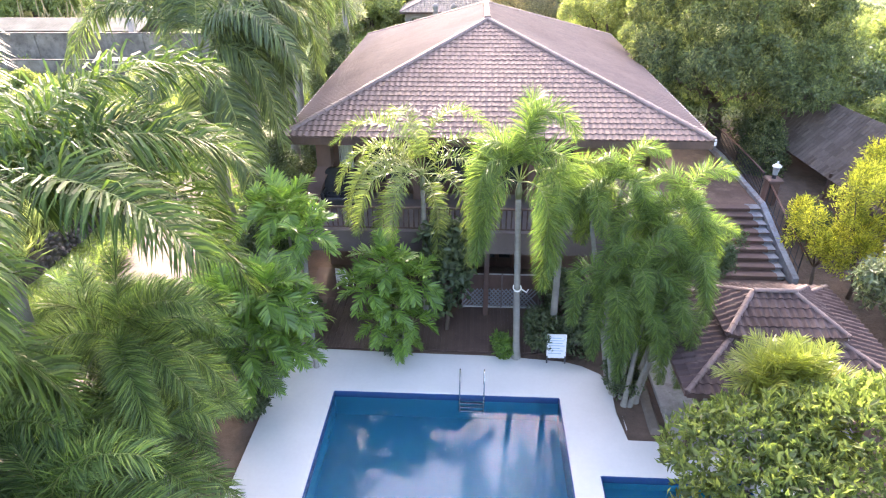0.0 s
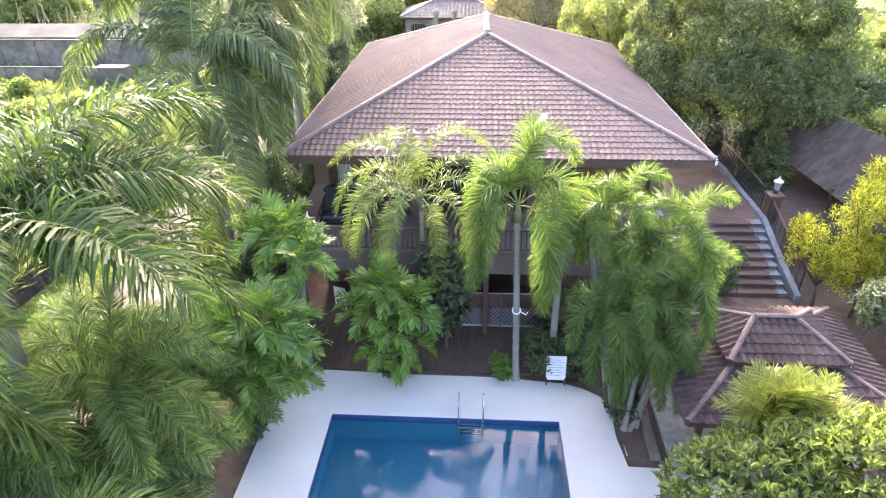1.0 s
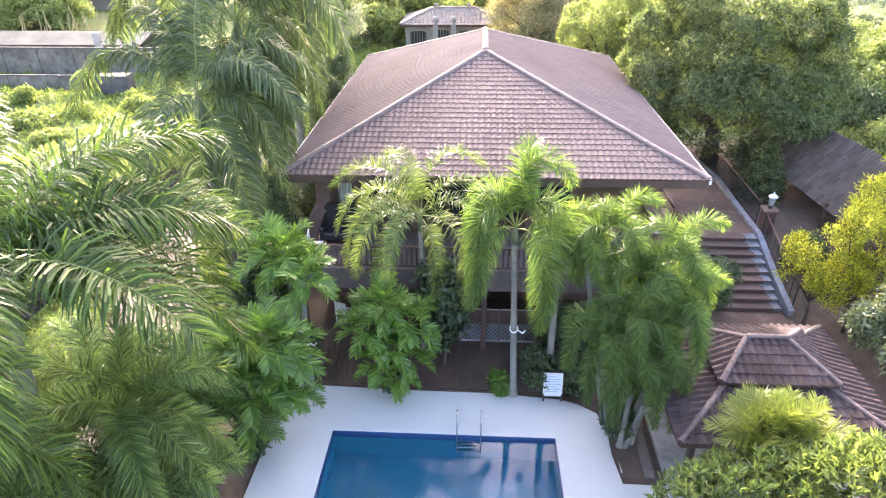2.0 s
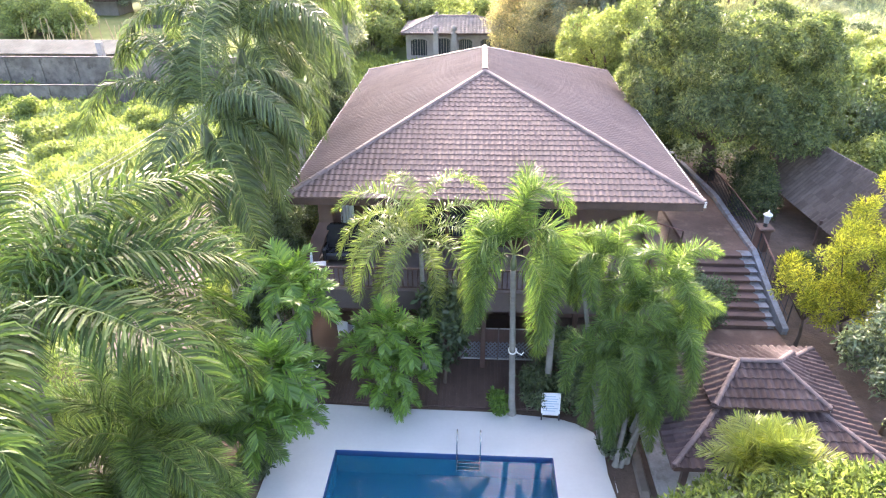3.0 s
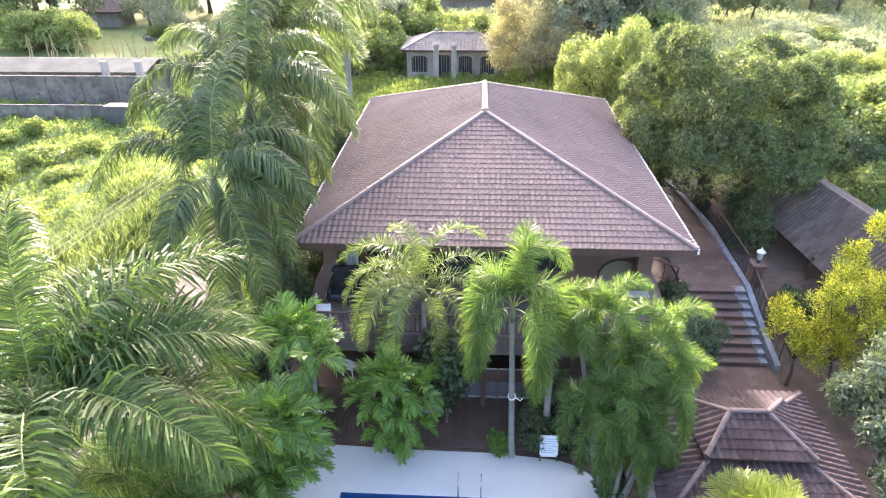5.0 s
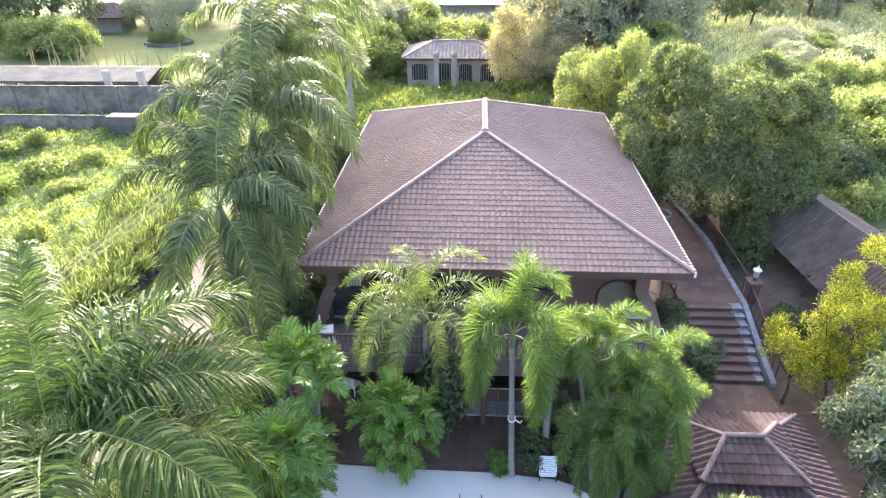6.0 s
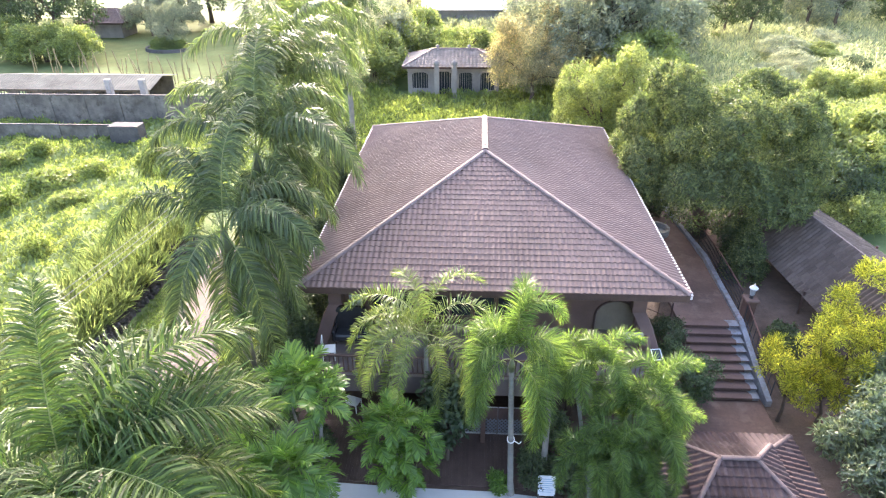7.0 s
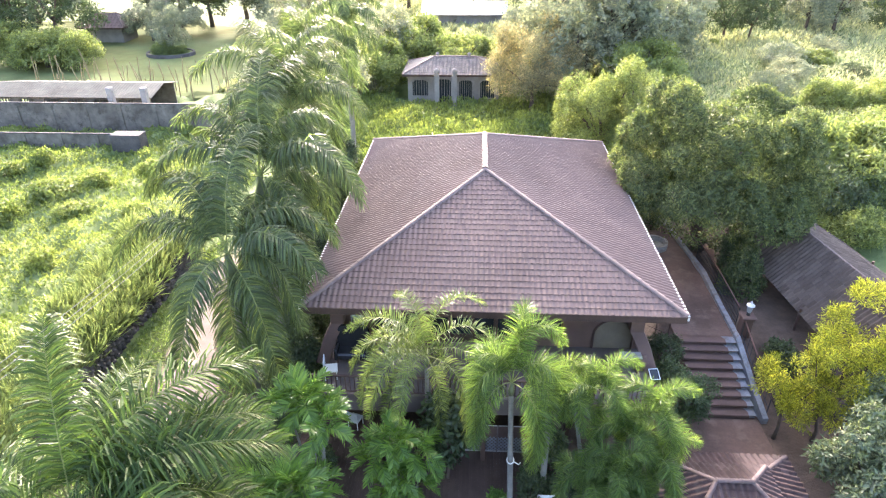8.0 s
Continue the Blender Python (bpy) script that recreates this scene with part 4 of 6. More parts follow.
chair(-5.5, 17.3, FZ, 100, PLASTIC_WHITE, "pale plastic chair on the balcony")
table(6.2, 18.2, FZ, 0.8, 0.4, 0.8, label="small table with a pale stone top on the balcony", top=CONCRETE)
jar = thing("clay_jar", 6.72, 18.35, FZ, "round brown clay jar on the balcony", "jar")
bm = bmesh.new()
tube(bm, [(0, 0, 0), (0, 0, 0.12), (0, 0, 0.34), (0, 0, 0.5), (0, 0, 0.58), (0, 0, 0.64)], [0.13, 0.2, 0.25, 0.19, 0.12, 0.16], 14)
part("body", bm, STUCCO, jar, smooth=True)
chair(-4.9, 17.9, 0.0, 160, PLASTIC_WHITE, "white plastic chair on the timber terrace")

mirror = thing("glass_panel", 7.05, 17.7, 0.0, "small white-framed glass panel on a post", "panel")
boxed("post", (-0.03, -0.03, 0, 0.03, 0.03, 3.5), DARK_METAL, mirror)
mp = boxed("panel", (-0.16, -0.2, -0.02, 0.16, 0.2, 0.01), GLASS_DARK, mirror)
mp.matrix_basis = pose(0, 0, 3.54, 28, 0, 8)
for d in ((-0.19, -0.23, -0.025, -0.16, 0.23, 0.02), (0.16, -0.23, -0.025, 0.19, 0.23, 0.02), (-0.16, -0.23, -0.025, 0.16, -0.2, 0.02), (-0.16, 0.2, -0.025, 0.16, 0.23, 0.02)):
    boxed("rim", d, PLASTIC_WHITE, mp, bevel=0.005)

# lattice screen between terrace and house
screen = thing("lattice_screen", 1.0, 16.75, 0.0, "grey-blue diamond lattice screen with a top rail", "screen")
boxed("rail", (-1.35, -0.02, 1.44, 1.45, 0.02, 1.49), CONCRETE, screen)
boxed("rail", (-1.35, -0.03, 0.03, 1.45, 0.03, 0.09), CONCRETE, screen)
boxed("backing", (-1.3, 0.04, 0.1, 1.4, 0.06, 1.44), WOOD_DARK, screen, "dark board behind the lattice")
for x in (-1.35, 0.05, 1.4):
    boxed("post", (x, -0.035, 0.0, x + 0.05, 0.035, 1.5), BEAM, screen)
slat_me = {}
for s in (-1, 1):
    b = block(bmesh.new(), -0.02, -0.008, -0.5, 0.02, 0.008, 0.5)
    slat_me[s] = bpy.data.meshes.new("slat")
    b.to_mesh(slat_me[s])
    b.free()
    slat_me[s].materials.append(LATTICE)
for s in (-1, 1):
    for i in range(16):
        o = link_mesh("slat", slat_me[s], None, screen)
        o.matrix_basis = pose(-1.1 + i * 0.15, 0.012 * s, 0.46, 0, s * 40, 0) @ Matrix.Diagonal((1, 1, 0.98, 1))

# ---- round the pool ----
ladder = thing("pool_ladder", 0.07, 12.2, 0.0, "two curved stainless steel pool handrails", "pool ladder")
for x in (-0.365, 0.365):
    bm = bmesh.new()
    pts = [(x, -0.12, -1.0), (x, -0.12, 0.45)]
    for i in range(9):
        a = math.pi * i / 8
        pts.append((x, 0.13 - 0.25 * math.cos(a), 0.5 + 0.25 * math.sin(a)))
    pts += [(x, 0.4, 0.3), (x, 0.42, 0.0)]
    tube(bm, pts, 0.022, 8)
    part("handrail", bm, METAL, ladder, smooth=True)
for z in (-0.4, -0.65, -0.9):
    boxed("rung", (-0.365, -0.16, z, 0.365, -0.08, z + 0.03), METAL, ladder)

sign = thing("notice_board", 2.76, 13.72, 0.0, "white framed notice board on two dark legs", "sign")
tilt = pose(0, 0.02, 0.0, -14, 0, 0)
b = boxed("board", (-0.29, -0.012, 0.2, 0.29, 0.012, 0.98), PLASTIC_WHITE, sign)
b.matrix_basis = tilt
for d in ((-0.31, -0.02, 0.18, -0.28, 0.02, 1.0), (0.28, -0.02, 0.18, 0.31, 0.02, 1.0), (-0.28, -0.02, 0.97, 0.28, 0.02, 1.0), (-0.28, -0.02, 0.18, 0.28, 0.02, 0.21)):
    o = boxed("frame", d, PLASTIC_WHITE, sign, bevel=0.004)
    o.matrix_basis = tilt
for i in range(7):
    wdt = (0.2, 0.24, 0.22, 0.25, 0.18, 0.24, 0.2)[i]
    o = boxed("text_line", (-0.25, -0.016, 0.86 - i * 0.088, -0.25 + 2 * wdt, -0.0125, 0.885 - i * 0.088), INK, sign, bevel=0)
    o.matrix_basis = tilt
for x in (-0.29, 0.29):
    o = boxed("leg", (x - 0.025, -0.03, -0.02, x + 0.025, 0.015, 0.25), DARK_METAL, sign)
    o.matrix_basis = tilt
    o = boxed("leg", (x - 0.02, 0.0, 0.0, x + 0.02, 0.03, 0.8), DARK_METAL, sign)
    o.matrix_basis = pose(0, 0.42, 0, 16, 0, 0)

# ---- gazebo with a two-tier roof ----
GX0, GX1, GY0, GY1, GZ0 = 5.32, 11.0, 9.75, 14.75, 2.5
UX0, UX1, UY0, UY1, UZ = 6.74, 9.8, 11.36, 13.75, 3.1
URX0, URX1, URY, URZ = 7.72, 8.82, 12.65, 3.62
gazebo = thing("gazebo", 8.16, 12.2, 0.0, "open garden pavilion with a two-tier brown tiled roof", "gazebo")


def hip_roof(parent, x0, x1, y0, y1, z, top, mat_t=TILE, drop=0.1, cap_size=0.9, seed=20, course=COURSE, roll=ROLL):
    """top: the corners of the ridge or of the upper opening, front-left round to back-left."""
    c = [(x0, y0, z), (x1, y0, z), (x1, y1, z), (x0, y1, z)]
    bm = bmesh.new()
    v = [bm.verts.new(Vector(p) + Vector((0, 0, -0.03))) for p in c]
    u = [bm.verts.new(Vector(p) + Vector((0, 0, -0.03))) for p in top]
    w = [bm.verts.new(Vector(p) + Vector((0, 0, -drop))) for p in c]
    for i in range(4):
        j = (i + 1) % 4
        bm.faces.new((v[i], v[j], u[j], u[i]))
        bm.faces.new((w[i], w[j], v[j], v[i]))
    bm.faces.new(w[::-1])
    bm.faces.new(u)
    bmesh.ops.remove_doubles(bm, verts=bm.verts[:], dist=0.001)
    r = part("roof", bm, WOOD_DARK, parent)
    for i in range(4):
        j = (i + 1) % 4
        cs = [c[i], c[j], top[j], top[i]]
        if (Vector(top[i]) - Vector(top[j])).length < 0.01:
            cs = cs[:3]
        b, _ = tiled_slope(cs, seed=seed + i, course=course, roll=roll, amp=0.055)
        tagged(part("tiles", b, mat_t, r), kind="stuff")
        cap_line(c[i], top[i], r, CAP_BROWN, size=cap_size)
    return r


upper_r = hip_roof(gazebo, UX0, UX1, UY0, UY1, UZ, [(URX0, URY, URZ), (URX1, URY, URZ), (URX1, URY, URZ), (URX0, URY, URZ)], TILE_BROWN)
cap_line((URX0, URY, URZ), (URX1, URY, URZ), upper_r, CAP_BROWN, size=1.0, lift=0.05)
LU = UZ - 0.12
low = hip_roof(gazebo, GX0, GX1, GY0, GY1, GZ0, [(UX0 + 0.45, UY0 + 0.45, LU), (UX1 - 0.45, UY0 + 0.45, LU), (UX1 - 0.45, UY1 - 0.4, LU), (UX0 + 0.45, UY1 - 0.4, LU)], TILE_BROWN, seed=30)
for d in ((UX0, UY0 - 0.02, UZ - 0.09, UX1, UY0 + 0.02, UZ - 0.03), (UX0 - 0.02, UY0, UZ - 0.09, UX0 + 0.02, UY1, UZ - 0.03)):
    boxed("fascia", d, WOOD_DARK, gazebo)
boxed("fascia", (UX1 - 0.02, UY0, UZ - 0.1, UX1 + 0.03, UY1, UZ - 0.01), FASCIA_WHITE, gazebo, "white metal eave edge")
boxed("fascia", (GX1 - 0.02, GY0, GZ0 - 0.1, GX1 + 0.06, GY1, GZ0 + 0.02), CONCRETE, gazebo, "pale weathered eave edge")
boxed("fascia", (GX0 - 0.04, GY0, GZ0 - 0.12, GX0 + 0.01, GY1, GZ0 + 0.02), WOOD_DARK, gazebo)
boxed("fascia", (GX0, GY0 - 0.05, GZ0 - 0.12, GX1, GY0, GZ0 + 0.02), WOOD_DARK, gazebo)
for x in (GX0 + 0.6, 8.16, GX1 - 0.6):
    for y in (GY0 + 0.6, GY1 - 0.6):
        boxed("post", (x - 0.08, y - 0.08, 0.0, x + 0.08, y + 0.08, GZ0 - 0.05), WOOD_DARK, gazebo)
boxed("floor", (GX0 + 0.3, GY0 + 0.3, -0.06, GX1 - 0.3, GY1 - 0.3, 0.08), CONCRETE, gazebo)
world_parts(gazebo)

side_path = patch_sheet("pavement", lambda u, v: (5.05 + 0.42 * v + 0.15 * u, 10.7 + 6 * u), 20, 4, SAND, 0.07)
tagged(side_path, "narrow worn sandy side path", "pavement", kind="structure")

# ---- open shed on the terrace ----
shed = thing("shed", 18.2, 26.0, 1.5, "low open shed with a dark grey corrugated tile roof", "shed", turn=0)
s0, s1 = Vector((16.6, 32.0, 4.5)), Vector((18.2, 19.5, 4.5))
away = Vector((s1.y - s0.y, -(s1.x - s0.x), 0)).normalized()
eaveL = [s0 + away * 1.8 + Vector((0, 0, -2.0)), s1 + away * 2.5 + Vector((0, 0, -2.0))]
eaveR = [s0 - away * 4.0 + Vector((0, 0, -2.0)), s1 - away * 4.0 + Vector((0, 0, -2.0))]
for cs, sd in (([eaveL[0], eaveL[1], s1, s0], 40), ([eaveR[1], eaveR[0], s0, s1], 41)):
    b, _ = tiled_slope([tuple(c) for c in cs], roll=0.24, course=0.45, seed=sd, amp=0.07)
    part("roof", b, TILE_DARK, shed)
cap_line(s0, s1, shed, CAP_BROWN, size=1.2, lift=0.02)
for t in (0.05, 0.35, 0.65, 0.95):
    for e in (eaveL, eaveR):
        p = e[0].lerp(e[1], t)
        bm = bmesh.new()
        tube(bm, [(p.x, p.y, 1.2), (p.x, p.y, 2.75)], 0.07, 8)
        part("post", bm, WOOD_DARK, shed)
bm = bmesh.new()
a, c = eaveR[0] + away * 0.4, eaveR[1] + away * 0.4
prism(bm, [(a.x, a.y), (c.x, c.y), (c.x + 0.15, c.y), (a.x + 0.15, a.y)], 1.2, 2.75)
part("wall", bm, DARKROOM, shed)
world_parts(shed)

# ---- handrails by the stairs, lantern post ----
def railing(name, pts, h, mat, label, step=0.12, r=0.014, posts=True):
    t = thing(name, *pts[0], label, "railing")
    bm = bmesh.new()
    tube(bm, [Vector(p) + Vector((0, 0, h)) for p in pts], 0.032, 8)
    part("handrail", bm, RUST, t, smooth=True)
    bm = bmesh.new()
    tube(bm, [Vector(p) + Vector((0, 0, 0.1)) for p in pts], 0.018, 6)
    part("lower_rail", bm, mat, t)
    if posts:
        for a, b in zip(pts, pts[1:]):
            a, b = Vector(a), Vector(b)
            n = max(1, int((b - a).length / step))
            for i in range(n + 1):
                p = a.lerp(b, i / n)
                bm = bmesh.new()
                tube(bm, [p - Vector((0, 0, 0.2)), p + Vector((0, 0, h))], r * (1.8 if i in (0, n) else 1), 5)
                part("post" if i in (0, n) else "bar", bm, mat, t)
    return world_parts(t)


railing("railing", [(12.75, 19.3, 0.35), (12.62, 20.8, 1.0), (12.55, 22.7, 1.72)], 0.85, DARK_METAL, "rust-red metal handrail beside the stairs", 0.4)
railing("railing", [(12.6, 23.6, 1.76), (12.75, 27.0, 1.76), (12.7, 30.0, 1.76)], 0.95, DARK_METAL, "rusty handrail with dark bars along the path", 0.16)
railing("railing", [(7.3, 24.2, 1.6), (9.2, 22.7, 1.6)], 0.95, WOOD_DARK, "brown timber railing at the head of the stairs", 0.5, 0.02)

lantern = thing("garden_lantern", 12.72, 22.95, 1.55, "white-capped lantern on a squat brown pillar", "lantern")
bm = bmesh.new()
block(bm, -0.24, -0.24, 0, 0.24, 0.24, 1.05, 0.03)
block(bm, -0.32, -0.32, 1.05, 0.32, 0.32, 1.2, 0.04)
part("pillar", bm, STUCCO, lantern)
bm = bmesh.new()
tube(bm, [(0, 0, 1.2), (0, 0, 1.32), (0, 0, 1.36)], [0.1, 0.07, 0.12], 8)
part("stem", bm, DARK_METAL, lantern)
bm = bmesh.new()
tube(bm, [(0, 0, 1.36), (0, 0, 1.72)], [0.1, 0.16], 6)
part("pane", bm, LAMP_GLASS, lantern, "frosted lantern glass")
bm = bmesh.new()
tube(bm, [(0, 0, 1.72), (0, 0, 1.76), (0, 0, 1.86), (0, 0, 1.96)], [0.2, 0.18, 0.05, 0.02], 8)
part("cap", bm, FASCIA_WHITE, lantern, "pale conical lantern cap")

planter = thing("planter_ring", 10.6, 31.3, 1.6, "round dark concrete planter ring", "planter")
bm = bmesh.new()
n = 20
rr = []
for r, z in ((0.75, -0.1), (0.78, 0.4), (0.62, 0.4), (0.6, 0.1)):
    rr.append([bm.verts.new((r * math.cos(2 * math.pi * i / n), r * math.sin(2 * math.pi * i / n), z)) for i in range(n)])
for a, b in zip(rr, rr[1:]):
    for i in range(n):
        bm.faces.new((a[i], a[(i + 1) % n], b[(i + 1) % n], b[i]))
bm.faces.new(rr[-1])
part("ring", bm, CONCRETE, planter)

# ---- palms ----
FOX = frond_set("frond_foxtail", L_FOX, [(80, 145, (0.32, 0.95)), (78, 160, (0.18, 0.7)), (72, 160, (0.12, 0.62)), (64, 154, (0.08, 0.56)), (50, 142, (0.05, 0.52)), (28, 118, (0.04, 0.5)), (0, 88, (0.0, 0.5))], length=3.2, pairs=300, leaf=0.54, width=0.019, plume=1.3, hang=0.34, bare=0.14, taper=0.3, twist=0.5, sweep=(0.5, 0.6), segs=24)
FOX_CLUMP = frond_set("frond_foxtail", L_FOX, [(83, 120, (0.3, 1.0)), (74, 150, (0.2, 0.85)), (64, 148, (0.12, 0.75)), (54, 140, (0.08, 0.7)), (44, 128, (0.1, 0.7)), (22, 106, (0.05, 0.65)), (-8, 74, (0.0, 0.6))], length=2.75, pairs=260, leaf=0.56, width=0.021, plume=1.3, hang=0.34, bare=0.14, taper=0.3, twist=0.5, sweep=(0.5, 0.6), segs=22)
PALE = frond_set("frond_pale", L_PALE, [(74, 120, (0.12, 1.0)), (60, 128, (0.06, 0.95)), (50, 124, (0.04, 0.9)), (38, 116, (0.02, 0.9)), (20, 98, (0.0, 0.8)), (-4, 80, (0.0, 0.6))], length=3.1, pairs=115, leaf=0.42, width=0.024, plume=0.45, hang=0.5, bare=0.14, taper=0.25, segs=20, vee=0.6, sweep=(0.35, 0.4))
ROYAL = frond_set("frond_royal", L_ROYAL, [(82, 70, (0.3, 1.0)), (68, 112, (0.25, 1.0)), (52, 112, (0.15, 0.95)), (38, 112, (0.1, 0.9)), (14, 98, (0.05, 0.7)), (-20, 64, (0.0, 0.6)), (-50, 36, (0.0, 0.5))], length=4.5, pairs=140, leaf=0.9, width=0.046, plume=0.4, hang=1.5, bare=0.14, taper=0.2, twist=0.35, vee=0.15, sweep=(0.45, 0.45), segs=20)
NEAR = frond_set("frond_near", L_NEAR, [(76, 50), (58, 82), (45, 92), (30, 92), (8, 80), (-22, 50)], length=4.9, pairs=165, leaf=1.08, width=0.046, plume=0.55, hang=0.95, bare=0.12, taper=0.25, twist=0.35, vee=0.3, sweep=(0.5, 0.45), segs=18)
CLUMP = frond_set("frond_clump", L_CLUMP, [(84, 35), (70, 60), (56, 76), (42, 84), (24, 80), (2, 62)], length=1.35, pairs=16, leaf=0.52, width=0.068, plume=0.25, hang=0.3, bare=0.3, taper=0.2, twist=0.3, sweep=(0.9, 0.6), vee=0.35)
YELLOW = frond_set("frond_yellow", L_YELLOW, [(88, 30), (80, 45), (70, 60), (58, 70), (40, 70)], length=1.5, pairs=64, leaf=0.58, width=0.025, plume=0.35, hang=0.2, bare=0.12, taper=0.3, sweep=(0.9, 0.6), twist=0.4)
LOWP = frond_set("frond_low", L_LOW, [(78, 90), (64, 105), (48, 108), (30, 98), (8, 80)], length=2.8, pairs=230, leaf=0.6, width=0.021, plume=1.3, hang=0.3, bare=0.14, taper=0.16, twist=0.5, sweep=(0.75, 0.35), segs=18)


def palm(name, foot, top, fronds, count, seed, r0, r1, label, scale=1.0, shaft=0.7, tie=None, spin=None, bow=0.0, group="", kinds=None):
    t = thing(name, *foot, label, "palm tree", group)
    rel = Vector(top) - Vector(foot)
    ringed_trunk(t, (0, 0, -0.1), rel - Vector((0, 0, shaft)), r0, r1, bow=bow)
    palm_crown(t, rel, fronds, count, seed, scale, shaft=shaft, shaft_r=r1 * 1.15, spin=spin, kinds=kinds)
    if tie:
        k = tie / (rel.z - shaft)
        p = rel.copy()
        p.z -= shaft
        p = p * k
        bm = bmesh.new()
        r = r0 * 1.05
        tube(bm, [p + Vector((r * math.cos(a), r * math.sin(a), 0.06 * math.sin(a * 1.0))) for a in [i * 0.5236 for i in range(13)]], 0.022, 6)
        tube(bm, [p + Vector((r, -r * 0.6, 0)), p + Vector((r + 0.16, -r, -0.08)), p + Vector((r + 0.22, -r, 0.03))], 0.02, 5)
        part("cord", bm, TIE, t, "white cord tied round the trunk")
    return t


palm("foxtail_palm", (1.5, 13.98, -0.05), (1.27, 14.0, 6.2), FOX, 10, 4, 0.115, 0.08, "tall foxtail palm with a smooth grey trunk", 1.2, 0.5, tie=2.75,
     spin=[18, 168, -12, 192, 225, 305, 335, 80, 125, 205], kinds=[0, 1, 2, 4, 5, 5, 4, 0, 2, 3])
palm("feather_palm", (-1.6, 15.95, 0.0), (-1.62, 15.9, 5.6), PALE, 16, 9, 0.1, 0.07, "pale yellow-green feather palm with arching fronds", 1.2, 0.5,
     spin=[120, 40, 175, 10, 190, 150, 340, 205, 165, 225, 250, 185, 320, 215, 90, 300, 180, 350])
for i, (fx, fy, tx, ty, tz, n, sc) in enumerate([
        (4.4, 12.7, 4.05, 13.8, 6.1, 7, 0.8), (4.3, 12.9, 3.4, 14.1, 5.5, 7, 0.78), (4.75, 12.75, 4.85, 12.9, 5.2, 8, 0.78), (4.85, 12.7, 5.55, 13.2, 5.7, 7, 0.8), (4.6, 12.3, 4.3, 12.1, 4.3, 8, 0.78),
        (4.9, 12.5, 5.5, 12.4, 4.6, 7, 0.76), (4.35, 12.4, 3.75, 12.3, 3.6, 8, 0.74), (4.6, 12.0, 4.6, 11.8, 3.2, 8, 0.74), (4.95, 12.15, 5.3, 12.0, 3.6, 7, 0.72), (4.75, 12.0, 5.0, 11.8, 2.3, 7, 0.64)]):
    palm("foxtail_palm", (fx, fy, -0.05), (tx, ty, tz), FOX_CLUMP, n, 30 + i, 0.085, 0.06, "slender foxtail palm in a dense clump", sc, 0.5, group="foxtail clump")
ringy = palm("foxtail_palm", (2.7, 14.6, -0.05), (2.65, 14.65, 5.4), FOX, 6, 51, 0.12, 0.09, "foxtail palm behind the notice board", 0.75, 0.7, kinds=[0, 1, 1, 2, 2, 3])


def clump_palm(x, y, z, stems, label, seed, sc=1.0, mats=CLUMP):
    """Several thin stems from one root, each with its own head of fronds."""
    t = thing("clump_palm", x, y, z, label, "palm tree")
    for i, (dx, dy, h, n) in enumerate(stems):
        ringed_trunk(t, (dx * 0.2, dy * 0.2, -0.05), (dx, dy, h), 0.05, 0.035, rings=8, name="stem")
        palm_crown(t, (dx, dy, h), mats, n + 7, seed + i, sc * (1 if h > 2.2 else 0.72), shaft=0.3, shaft_r=0.045)
    return t


clump_palm(-2.45, 14.15, -0.05, [(-0.15, -0.2, 3.4, 15), (0.6, -0.1, 2.8, 12), (-0.75, -0.2, 2.5, 12), (0.1, -0.4, 2.0, 13), (-0.55, -0.3, 1.3, 11), (0.6, -0.3, 1.4, 11), (0.1, -0.35, 0.8, 10)], "bushy clumping palm with broad bright green leaflets", 61, 0.8)
clump_palm(-5.35, 14.0, -0.05, [(-0.1, -0.2, 5.3, 13), (-0.75, -0.1, 4.9, 11), (0.4, -0.2, 4.6, 11)], "tall clumping palm with bright broad leaflets by the deck", 71, 0.85)
clump_palm(-6.3, 12.0, -0.05, [(0.9, -0.6, 4.0, 13), (0.1, -0.9, 3.6, 12), (-0.5, -0.3, 3.6, 11), (1.25, -0.1, 3.1, 11), (0.5, -1.2, 2.7, 11), (1.1, -0.6, 2.2, 11), (-0.7, -1.1, 2.7, 10), (0.5, -1.3, 1.7, 10), (1.2, 0.1, 1.6, 9)], "dense clumping palm with grey stems beside the deck", 81, 0.88)
palm("clump_palm", (-4.95, 13.2, -0.05), (-4.9, 13.25, 4.6), CLUMP, 9, 88, 0.07, 0.05, "slim palm with a white cord round its grey trunk", 0.9, 0.5, tie=2.6)

palm("royal_palm", (-8.5, 16.9, -0.1), (-8.3, 16.5, 9.2), ROYAL, 13, 5, 0.24, 0.17, "tall royal palm with drooping plumed fronds", 1.08, 1.0,
     spin=[180, 150, 120, 80, 40, 8, 338, 350, 262, 285, 312, 62, 20], kinds=[2, 1, 1, 0, 2, 2, 2, 4, 4, 6, 5, 3, 3])
palm("royal_palm", (-8.3, 19.6, -0.1), (-7.8, 19.2, 10.9), ROYAL, 16, 6, 0.24, 0.17, "tall royal palm with drooping plumed fronds", 1.1, 1.2,
     spin=[100, 20, 165, 60, 340, 190, 140, 5, 325, 220, 350, 275, 80, 30, 250, 300], kinds=[0, 1, 1, 0, 2, 2, 2, 3, 4, 4, 5, 5, 3, 4, 6, 6])
palm("royal_palm", (-8.3, 24.4, -0.1), (-7.8, 23.8, 11.9), ROYAL, 18, 7, 0.24, 0.17, "tall royal palm beside the villa roof", 1.08, 1.2)
palm("royal_palm", (-9.4, 29.6, -0.1), (-9.0, 29.4, 11.9), ROYAL, 18, 8, 0.24, 0.17, "tall royal palm beside the villa roof", 1.08, 1.2)
